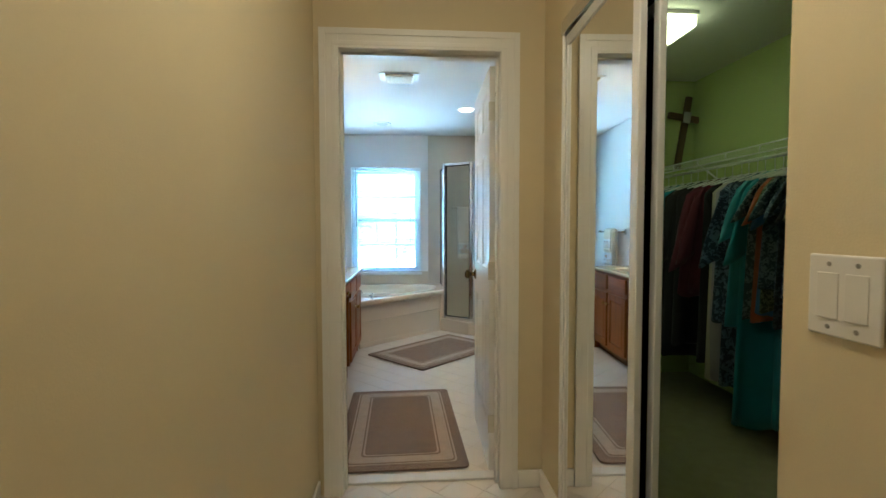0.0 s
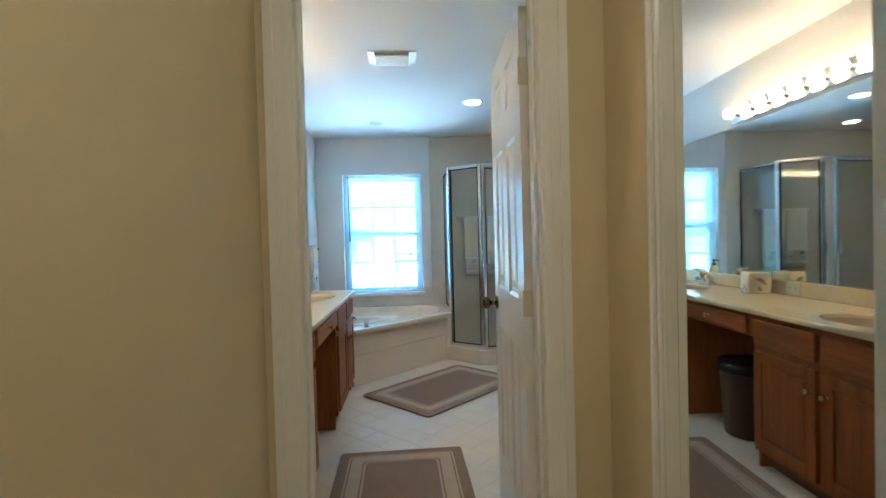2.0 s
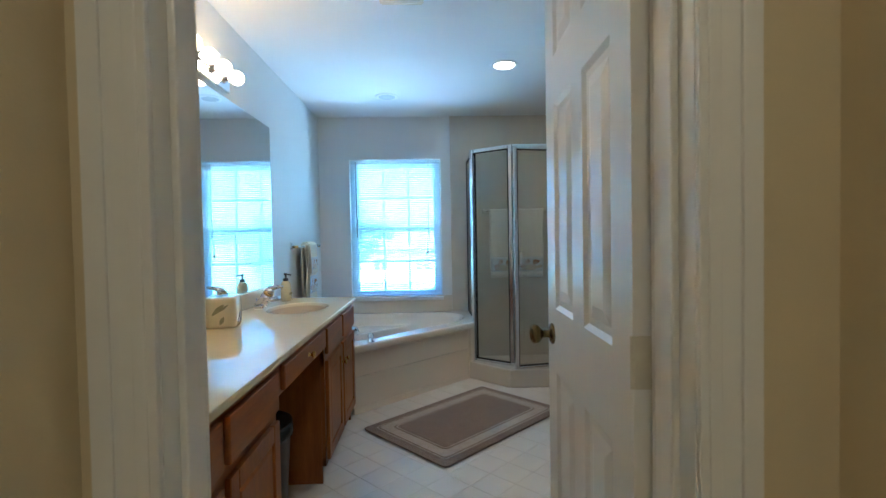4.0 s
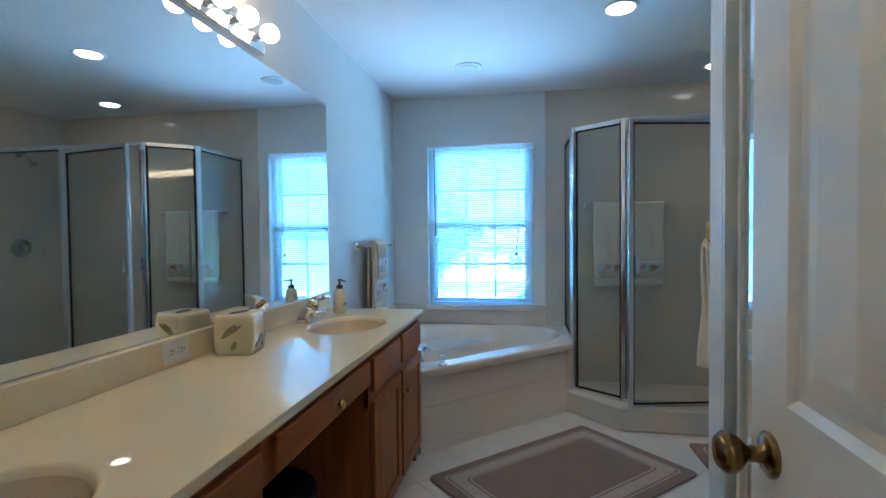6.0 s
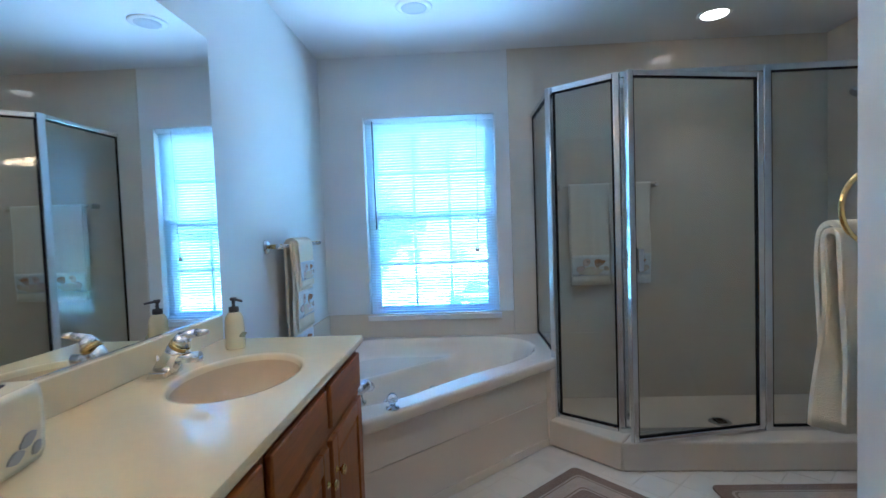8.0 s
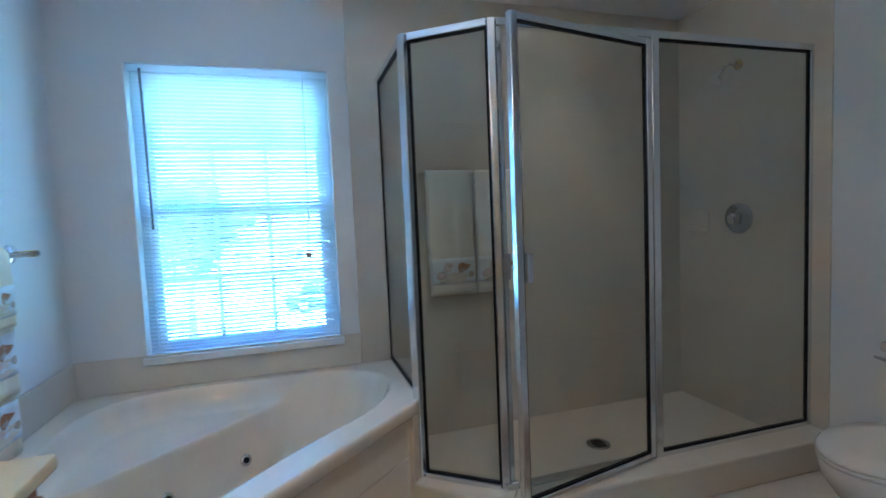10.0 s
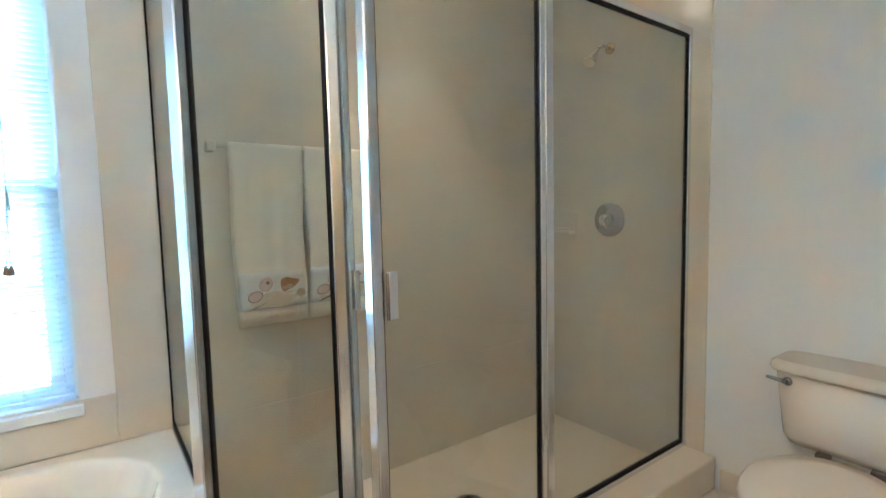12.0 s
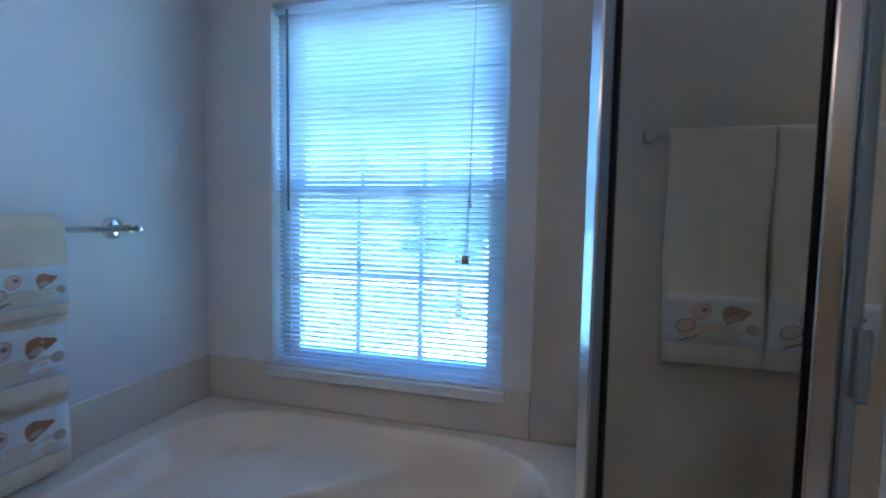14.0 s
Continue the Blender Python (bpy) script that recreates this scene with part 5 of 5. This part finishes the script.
part("lever", tube(bmesh.new(), (SX - 0.045, 5.915, 1.176), (SX - 0.06, 5.89, 1.135), 0.008, 0.006, n=12), CHROME, va)
sd = thing("soap_dish", (SX, 6.19, 1.16), "almond ceramic soap dish on the shower wall", "soap dish")
part("back", boxes((SX - 0.012, SX - 0.0005, 6.11, 6.25, 1.09, 1.22)), PORCELAIN, sd, bevel=0.006, seg=3)
part("tray", boxes((SX - 0.065, SX - 0.012, 6.12, 6.24, 1.10, 1.118), (SX - 0.065, SX - 0.056, 6.12, 6.24, 1.118, 1.135)), PORCELAIN, sd, bevel=0.006, seg=3)

# ---- toilet ----
TY = 4.875
to = thing("toilet", (1.9, TY, 0), "almond two-piece toilet with the lid down", "toilet")
def egg(cx, a_front, a_back, b, z, n=44):
    pts = []
    for i in range(n):
        w = 2 * math.pi * i / n
        c, s = math.cos(w), math.sin(w)
        pts.append((cx + (a_back if c > 0 else a_front) * c, TY + b * s, z))
    return pts
part("bowl", loft([egg(1.80, 0.19, 0.24, 0.105, 0.0), egg(1.80, 0.19, 0.24, 0.10, 0.05), egg(1.80, 0.19, 0.22, 0.10, 0.15), egg(1.78, 0.22, 0.24, 0.14, 0.25), egg(1.76, 0.26, 0.28, 0.175, 0.33), egg(1.76, 0.265, 0.30, 0.182, 0.375), egg(1.76, 0.26, 0.30, 0.178, 0.385)]), PORCELAIN, to)
part("seat", loft([egg(1.77, 0.275, 0.22, 0.186, 0.387), egg(1.77, 0.28, 0.225, 0.19, 0.394), egg(1.77, 0.275, 0.222, 0.187, 0.402)]), PORCELAIN, to)
part("lid", loft([egg(1.77, 0.278, 0.225, 0.188, 0.404), egg(1.77, 0.282, 0.228, 0.191, 0.411), egg(1.77, 0.27, 0.222, 0.182, 0.421), egg(1.77, 0.18, 0.17, 0.12, 0.426)]), PORCELAIN, to, "closed lid")
for y in (TY - 0.07, TY + 0.07):
    part("seat_hinge", boxes((2.02, 2.05, y - 0.02, y + 0.02, 0.386, 0.412)), mat("dark hinge", (0.1, 0.08, 0.07), 0.4), to, bevel=0.004)
def tank_ring(x0, x1, hy, z, n=40):
    cx, hx = (x0 + x1) / 2, (x1 - x0) / 2
    out = []
    for i in range(n):
        w = 2 * math.pi * (i + 0.5) / n
        c, s = math.cos(w), math.sin(w)
        q = (abs(c) ** 6 + abs(s) ** 6) ** (-1 / 6)
        out.append((cx + hx * q * c, TY + hy * q * s, z))
    return out
part("tank", loft([tank_ring(2.10, 2.255, 0.20, 0.385), tank_ring(2.09, 2.258, 0.215, 0.41), tank_ring(2.075, 2.262, 0.238, 0.645)]), PORCELAIN, to)
part("tank_lid", loft([tank_ring(2.062, 2.264, 0.250, 0.646), tank_ring(2.057, 2.265, 0.255, 0.655), tank_ring(2.060, 2.265, 0.253, 0.675), tank_ring(2.075, 2.26, 0.24, 0.685)]), PORCELAIN, to)
part("tank_bolt", tube(bmesh.new(), (2.14, TY - 0.12, 0.36), (2.14, TY - 0.12, 0.388), 0.012), BLACK, to)
lv = part("flush_lever", turned(bmesh.new(), (2.076, 5.065, 0.615), (-1, 0, 0), [(0, 0.016), (0.006, 0.015), (0.012, 0.009)], 16), DARK_METAL, to, "dull metal flush lever")
part("lever_arm", tube(bmesh.new(), (2.066, 5.065, 0.615), (2.060, 5.125, 0.622), 0.009, 0.006, n=12), DARK_METAL, lv)

# ---- ceiling fan grille ----
vt = thing("ceiling_vent", (-0.176, 3.935, CEIL), "white ceiling vent with cream louvred cover", "ceiling vent")
part("frame", boxes((-0.33, -0.02, 3.84, 4.03, CEIL - 0.008, CEIL - 0.0005)), mat("bright white vent frame", (0.84, 0.85, 0.86), 0.3, vary=0.02), vt, bevel=0.003)
cv = part("cover", boxes((-0.285, -0.065, 3.845, 4.025, CEIL - 0.028, CEIL - 0.0085)), mat("yellowed plastic", (0.70, 0.60, 0.40), 0.4, vary=0.04), vt, "yellowed plastic cover", bevel=0.005)
for i in range(6):
    y = 3.865 + i * 0.028
    part("louvre", boxes((-0.275, -0.075, y, y + 0.016, CEIL - 0.033, CEIL - 0.0285)), mat("yellowed louvre", (0.72, 0.63, 0.44), 0.4, vary=0.03), cv, bevel=0.002)

# ---- closet contents ----
WIRE = mat("white coated wire", (0.75, 0.76, 0.74), 0.35, vary=0.02, bump=0.0)
shf = thing("wire_shelf", (2.05, 2.3, 1.69), "white wire closet shelf with a hanging rail", "shelf")
SHX, SHZ = 1.88, 1.70
part("front_wire", tube(bmesh.new(), (SHX, -0.59, SHZ), (SHX, 3.895, SHZ), 0.005, n=8), WIRE, shf)
part("lower_front_wire", tube(bmesh.new(), (SHX - 0.002, -0.59, SHZ - 0.045), (SHX - 0.002, 3.895, SHZ - 0.045), 0.005, n=8), WIRE, shf)
part("back_wire", tube(bmesh.new(), (EAST - 0.012, -0.59, SHZ), (EAST - 0.012, 3.895, SHZ), 0.005, n=8), WIRE, shf)
part("middle_wire", tube(bmesh.new(), (2.07, -0.59, SHZ - 0.006), (2.07, 3.895, SHZ - 0.006), 0.004, n=8), WIRE, shf)
part("hanging_rail", tube(bmesh.new(), (SHX + 0.02, -0.59, SHZ - 0.075), (SHX + 0.02, 3.895, SHZ - 0.075), 0.010, n=12), WIRE, shf)
cm = bmesh.new()
tube(cm, (0, 0, 0), (EAST - 0.012 - SHX, 0, 0), 0.0012, n=5)
cross_me = bpy.data.meshes.new("cross_wire")
cm.to_mesh(cross_me)
cm.free()
cross_me.materials.append(WIRE)
for i in range(64):
    w = new("cross_wire", cross_me)
    w.parent = shf
    w.location = Vector((SHX, 1.15 + i * 0.043, SHZ + 0.004)) - ORIGIN[shf]
for i in range(10):
    part("drop_wire", tube(bmesh.new(), (SHX, 1.2 + 0.29 * i, SHZ), (SHX - 0.002, 1.2 + 0.29 * i, SHZ - 0.045), 0.004, n=6), WIRE, shf)
for y in (1.4, 2.35, 3.2):
    part("brace", tube(bmesh.new(), (SHX, y, SHZ - 0.045), (EAST - 0.002, y, SHZ - 0.33), 0.006, n=8), WIRE, shf)

def fabric(name, c, c2=None, vary=0.12, scale=26.0):
    m = mat(name, c, 0.9, vary=vary, scale=8, fine=240, bump=0.4, sheen=0.1)
    if c2:
        n, l = m.node_tree.nodes, m.node_tree.links
        tc, ns, rp = n.new("ShaderNodeTexCoord"), n.new("ShaderNodeTexNoise"), n.new("ShaderNodeValToRGB")
        ns.inputs["Scale"].default_value, ns.inputs["Detail"].default_value, ns.inputs["Distortion"].default_value = scale, 2, 1.2
        rp.color_ramp.interpolation = "CONSTANT"
        rp.color_ramp.elements[0].color = (*c, 1)
        rp.color_ramp.elements[1].color, rp.color_ramp.elements[1].position = (*c2, 1), 0.52
        l.new(tc.outputs["Object"], ns.inputs["Vector"])
        l.new(ns.outputs["Fac"], rp.inputs[0])
        l.new(rp.outputs[0], n["Principled BSDF"].inputs["Base Color"])
    return m
HANGER = mat("white hanger plastic", (0.7, 0.7, 0.68), 0.35, vary=0.02)
def garment(y, m, length, wide, label, kind, seed, sleeve=0.0):
    rnd = random.Random(seed)
    RX, RZ = SHX + 0.02, SHZ - 0.075
    top = RZ - 0.085
    t = thing(kind, (RX, y, RZ), label, "clothes", "clothes on the rail")
    h = bmesh.new()
    tube(h, (RX, y, RZ + 0.012), (RX, y, top + 0.01), 0.002, n=6)
    tube(h, (RX, y, RZ + 0.012), (RX - 0.02, y, RZ + 0.006), 0.002, n=6)
    tube(h, (RX, y, top + 0.012), (RX - 0.2, y, top - 0.055), 0.004, n=6)
    tube(h, (RX, y, top + 0.012), (RX + 0.2, y, top - 0.055), 0.004, n=6)
    part("hanger", h, HANGER, t, "white hanger")
    ph = [rnd.uniform(0, 6.28) for _ in range(4)]
    ks = [rnd.choice((5, 6, 7)), rnd.choice((9, 11, 13))]
    rings, n = [], 44
    drops = [0, 0.006, 0.016, 0.03, 0.045, 0.06, 0.08, 0.10, 0.13, 0.17] + [0.17 + (length - 0.17) * (k + 1) / 14 for k in range(14)]
    for drop in drops:
        f = drop / length
        slope = min(1, drop / 0.095)
        hw = 0.045 + (wide * 0.5 * (0.92 + 0.16 * f) - 0.045) * slope ** 0.9
        th = (0.010 + 0.013 * min(1, drop / 0.07)) * (1 + 0.7 * f)
        ring = []
        for i in range(n):
            w = 2 * math.pi * i / n
            fold = 1 + (0.08 + 0.5 * f) * math.sin(ks[0] * w + ph[0] + f) * 0.7 + 0.2 * f * math.sin(ks[1] * w + ph[1])
            ring.append((RX + hw * math.cos(w) * (1 + 0.03 * f * math.sin(3 * w + ph[3])), y + th * fold * math.sin(w) + 0.014 * f * math.sin(ph[2] + 2 * math.cos(w)), top - drop + (0.014 * math.sin(4 * w + ph[1]) if drop == drops[-1] else 0)))
        rings.append(ring)
    part("cloth", loft(rings[::-1]), m, t)
    if sleeve:
        for s in (-1, 1):
            rr = []
            for k in range(11):
                f = k / 10
                cx = RX + s * (wide * 0.36 + (0.07 + 0.06 * sleeve) * f ** 0.7)
                cz = top - 0.062 - sleeve * f
                wx, wy = 0.036 + 0.022 * f, 0.015 + 0.008 * f
                rr.append([(cx + wx * math.cos(q) * (1 + 0.10 * math.sin(3 * q + k * 0.5 + ph[0])), y + wy * math.sin(q) * (1 + 0.15 * math.sin(2 * q + ph[1])) + 0.012 * f * math.sin(ph[2]), cz - 0.035 * s * math.cos(q)) for q in (2 * math.pi * i / 22 for i in range(22))])
            part("sleeve", loft(rr[::-1]), m, t)
    t.rotation_euler = (0, 0, rnd.uniform(-0.13, 0.13))
    return t
F = {
    "teal": fabric("teal cotton", (0.035, 0.26, 0.33)), "deep": fabric("deep teal cloth", (0.02, 0.10, 0.12)), "black": fabric("black cloth", (0.012, 0.012, 0.014)),
    "maroon": fabric("maroon cloth", (0.11, 0.018, 0.035)), "cream": fabric("cream cloth", (0.52, 0.48, 0.40)), "lilac": fabric("pale lilac cloth", (0.40, 0.36, 0.42)),
    "navy": fabric("navy print cloth", (0.03, 0.05, 0.10), (0.14, 0.20, 0.30), scale=34), "aqua": fabric("aqua cloth", (0.09, 0.36, 0.46)), "rust": fabric("rust cloth", (0.35, 0.10, 0.04)),
    "moss": fabric("moss green print cloth", (0.035, 0.06, 0.035), (0.17, 0.21, 0.13), scale=62), "pale": fabric("pale blue print cloth", (0.06, 0.10, 0.16), (0.24, 0.31, 0.36), scale=54),
    "blue": fabric("blue cloth", (0.06, 0.16, 0.34)), "print": fabric("blue-green print cloth", (0.03, 0.065, 0.085), (0.17, 0.24, 0.255), scale=46), "dark": fabric("dark print cloth", (0.015, 0.028, 0.035), (0.055, 0.085, 0.095), scale=44),
}
ROW = [
    (3.62, "cream", 0.75, 0.42, 0.2, "cream blouse on a hanger", "blouse"), (3.52, "deep", 1.05, 0.42, 0, "dark teal dress on a hanger", "dress"), (3.43, "teal", 0.8, 0.44, 0.25, "teal shirt on a hanger", "shirt"),
    (3.33, "black", 1.15, 0.44, 0, "long black dress on a hanger", "dress"), (3.25, "black", 1.2, 0.44, 0.5, "long black coat on a hanger", "coat"), (3.15, "black", 1.1, 0.42, 0, "black dress on a hanger", "dress"),
    (3.05, "maroon", 0.75, 0.44, 0.5, "maroon jacket on a hanger", "jacket"), (2.97, "maroon", 0.72, 0.42, 0.45, "maroon blouse on a hanger", "blouse"), (2.90, "black", 1.15, 0.40, 0, "long black skirt suit on a hanger", "suit"),
    (2.82, "cream", 1.22, 0.40, 0, "long cream dress on a hanger", "dress"), (2.76, "lilac", 1.22, 0.40, 0, "long pale lilac dress on a hanger", "dress"), (2.69, "navy", 0.85, 0.46, 0.45, "navy patterned blouse on a hanger", "blouse"),
    (2.63, "navy", 1.22, 0.42, 0, "long navy patterned dress on a hanger", "dress"), (2.56, "aqua", 0.85, 0.46, 0.3, "aqua blouse on a hanger", "blouse"), (2.50, "teal", 1.40, 0.44, 0.42, "long teal dress on a hanger", "dress"),
]
SHIRTS = (("print", "blue-green patterned shirt on a hanger"), ("rust", "rust red shirt on a hanger"), ("moss", "moss green patterned shirt on a hanger"), ("blue", "blue shirt on a hanger"), ("print", "blue-green patterned shirt on a hanger"), ("dark", "dark patterned shirt on a hanger"), ("pale", "pale blue patterned shirt on a hanger"), ("black", "black shirt on a hanger"), ("moss", "moss green patterned shirt on a hanger"))
run = random.Random(77)
for k in range(19):
    m, lb = SHIRTS[k % 9]
    ROW.append((2.465 - 0.036 * k, m, run.uniform(0.60, 0.84), run.uniform(0.40, 0.46), run.uniform(0.17, 0.24), lb, "shirt"))
ROW += [(2.33, "teal", 1.32, 0.36, 0, "long teal dress on a hanger", "dress"), (2.22, "black", 1.2, 0.38, 0, "long black dress on a hanger", "dress"), (2.08, "deep", 1.15, 0.40, 0, "dark teal dress on a hanger", "dress"), (1.95, "black", 1.2, 0.40, 0, "long black dress on a hanger", "dress")]
for i, (y, m, ln, wd, sl, lb, kd_) in enumerate(ROW):
    garment(y, F[m], ln, wd, lb, kd_, 40 + i, sl)
# wooden cross standing on the shelf against the end wall
XW = mat("dark carved wood", (0.10, 0.06, 0.03), 0.6, vary=0.3, scale=12, fine=60, bump=0.4)
cr = thing("wooden_cross", (2.15, 3.87, SHZ), "dark wooden cross standing on the closet shelf", "cross")
part("upright", boxes((2.075, 2.125, 3.84, 3.875, SHZ + 0.008, 2.30)), XW, cr, bevel=0.006)
part("crossbar", boxes((1.95, 2.24, 3.835, 3.872, 2.10, 2.15)), XW, cr, bevel=0.006)
part("plaque", boxes((2.07, 2.13, 3.828, 3.839, 2.08, 2.17)), mat("pale stone plaque", (0.4, 0.38, 0.33), 0.6), cr, bevel=0.003)
cr.rotation_euler = (0, radians(9), 0)

# ---- outside: trees, house, car ----
LEAFM = mat("tree leaves", (0.04, 0.065, 0.03), 0.7, vary=0.35, scale=2, fine=20)
BARK = mat("bark", (0.12, 0.085, 0.06), 0.9, vary=0.25, scale=10, fine=60, bump=0.6)
def tree(x, y, h, r, seed, label):
    rnd = random.Random(seed)
    t = thing("tree", (x, y, GZ), label, "tree", "street trees")
    bm = bmesh.new()
    tube(bm, (x, y, GZ), (x + 0.1, y, GZ + h * 0.5), 0.16, 0.10, 10)
    for k in range(7):
        a = k * 0.9 + rnd.random()
        tube(bm, (x + 0.08, y, GZ + h * (0.35 + 0.03 * k)), (x + r * 0.6 * math.cos(a), y + r * 0.6 * math.sin(a), GZ + h * (0.6 + 0.05 * k)), 0.06, 0.02, 7)
    part("trunk", bm, BARK, t)
    vs, fs = [], []
    for k in range(40):
        a, q = rnd.uniform(0, 6.28), math.sqrt(rnd.random())
        c = Vector((x + r * q * math.cos(a), y + r * q * math.sin(a), GZ + h * 0.45 + h * 0.55 * rnd.random() * (1 - 0.4 * q)))
        cr_ = r * rnd.uniform(0.16, 0.34)
        for j in range(190):
            d = Vector((rnd.gauss(0, 1), rnd.gauss(0, 1), rnd.gauss(0, 0.8))).normalized() * cr_ * rnd.random() ** 0.4
            p, s = c + d, rnd.uniform(0.06, 0.13)
            u = Vector((rnd.gauss(0, 1), rnd.gauss(0, 1), rnd.gauss(0, 1))).normalized()
            v = u.orthogonal().normalized()
            b = len(vs)
            vs += [p - u * s, p + v * s * 0.5, p + u * s, p - v * s * 0.5]
            fs.append((b, b + 1, b + 2, b + 3))
    me = bpy.data.meshes.new("crown")
    me.from_pydata([tuple(Vector(p) - ORIGIN[t]) for p in vs], [], fs)
    me.materials.append(LEAFM)
    cro = new("crown", me)
    cro.parent = t
    tagged(cro, kind="stuff")
tree(-4.2, NORTH + 17.0, 6.2, 2.2, 5, "broad green street tree with a leafy crown")
tree(4.4, NORTH + 19.0, 6.0, 2.2, 9, "broad green street tree with a leafy crown")
tree(-10, NORTH + 40, 8.5, 3.4, 12, "tall green tree beside a far house")
tree(11, NORTH + 41, 8, 3.2, 15, "tall green tree beside a far house")
ROOF = mat("grey roof shingle", (0.17, 0.16, 0.15), 0.9, vary=0.2, scale=3, fine=30, bump=0.5)
hs = thing("house", (0, NORTH + 44, GZ), "pale stucco single-storey house with a grey roof", "house")
HY = NORTH + 40
part("wall", boxes((-7.5, 8.5, HY, HY + 9, GZ, GZ + 3.1)), STUCCO, hs)
bm = bmesh.new()
v = [bm.verts.new(p) for p in ((-8.2, HY - 0.6, GZ + 3.05), (9.2, HY - 0.6, GZ + 3.05), (9.2, HY + 9.6, GZ + 3.05), (-8.2, HY + 9.6, GZ + 3.05), (-3.5, HY + 4.5, GZ + 5.5), (4.5, HY + 4.5, GZ + 5.5))]
for f in ((0, 1, 5, 4), (1, 2, 5), (2, 3, 4, 5), (3, 0, 4), (3, 2, 1, 0)):
    bm.faces.new([v[i] for i in f])
part("roof", bm, ROOF, hs)
for x in (-5.5, -1.5):
    w = part("window", boxes((x, x + 1.5, HY - 0.06, HY - 0.001, GZ + 1.0, GZ + 2.3)), VINYL, hs)
    part("pane", boxes((x + 0.1, x + 0.7, HY - 0.07, HY - 0.0605, GZ + 1.1, GZ + 2.2), (x + 0.8, x + 1.4, HY - 0.07, HY - 0.0605, GZ + 1.1, GZ + 2.2)), mat("dark far pane", (0.05, 0.06, 0.07), 0.1, vary=0.05), w)
part("garage_door", boxes((2.5, 7.0, HY - 0.05, HY - 0.001, GZ + 0.02, GZ + 2.4)), TRIM, hs)
car = thing("car", (1.1, NORTH + 21, GZ + 0.04), "dark blue parked car on the pale driveway", "car")
CARP = mat("dark blue car paint", (0.03, 0.06, 0.12), 0.25, vary=0.05, coat=1.0, bump=0.0)
cy, cx, gz = NORTH + 21, 1.1, GZ + 0.04
part("body", loft([[(cx + dx, cy + dy * 0.86, gz + z) for dx, dy in ((-2.1, -0.7), (-1.9, -0.86), (1.9, -0.86), (2.1, -0.7), (2.1, 0.7), (1.9, 0.86), (-1.9, 0.86), (-2.1, 0.7))] for z in (0.22, 0.5, 0.85)]), CARP, car)
cab = part("cabin", loft([[(cx + dx * s - 0.1, cy + dy * s, gz + z) for dx, dy in ((-1.35, -0.72), (1.2, -0.72), (1.2, 0.72), (-1.35, 0.72))] for s, z in ((1.0, 0.85), (0.72, 1.40))]), mat("car glass", (0.03, 0.04, 0.05), 0.08, vary=0.03), car, "dark car windows")
part("car_roof", boxes((cx - 1.0, cx + 0.72, cy - 0.5, cy + 0.5, gz + 1.40, gz + 1.44)), CARP, cab, bevel=0.02)
for dx in (-1.3, 1.3):
    for s in (-1, 1):
        w = part("wheel", tube(bmesh.new(), (cx + dx, cy + s * 0.62, gz + 0.32), (cx + dx, cy + s * 0.80, gz + 0.32), 0.32, n=24), BLACK, car, "black tyre")
        part("rim", tube(bmesh.new(), (cx + dx, cy + s * 0.79, gz + 0.32), (cx + dx, cy + s * 0.815, gz + 0.32), 0.20, n=20), ALU, w)

# ---- floor tiles, laid on the diagonal ----
P_T, G_T = 0.160, 0.003
tm = bpy.data.meshes.new("tile")
bm = bmesh.new()
h0 = (P_T - G_T) / 2
lo = [bm.verts.new((a * h0, b * h0, 0)) for a, b in ((-1, -1), (1, -1), (1, 1), (-1, 1))]
h1 = h0 - 0.0015
hi = [bm.verts.new((a * h1, b * h1, 0.0013)) for a, b in ((-1, -1), (1, -1), (1, 1), (-1, 1))]
bm.faces.new(hi)
for i in range(4):
    bm.faces.new((lo[i], lo[(i + 1) % 4], hi[(i + 1) % 4], hi[i]))
bm.to_mesh(tm)
bm.free()
tm.materials.append(TILE)
q = P_T / math.sqrt(2)
for i in range(-12, 26):
    for j in range(0, 70):
        x, y = -0.329 + 2 * q * (i / 2), 3.814 + q * (j - 32)
        if (i + j) % 2:
            continue
        hall = HALL_W < x < HALL_E + 0.02 and 1.1 < y < DOOR_S + 0.06
        bath = -0.74 < x < BATH_E + 0.01 and DOOR_N - 0.04 < y < 5.5 and (Vector((x, y)) - MIDP).dot(NRM) < 0.1
        wc = BATH_E < x < EAST and 4.05 < y < 5.42
        if hall or bath or wc:
            t = new("tile", tm)
            t.parent = floor
            t.location = (x, y, -0.002)
            t.rotation_euler = (0, 0, radians(45))
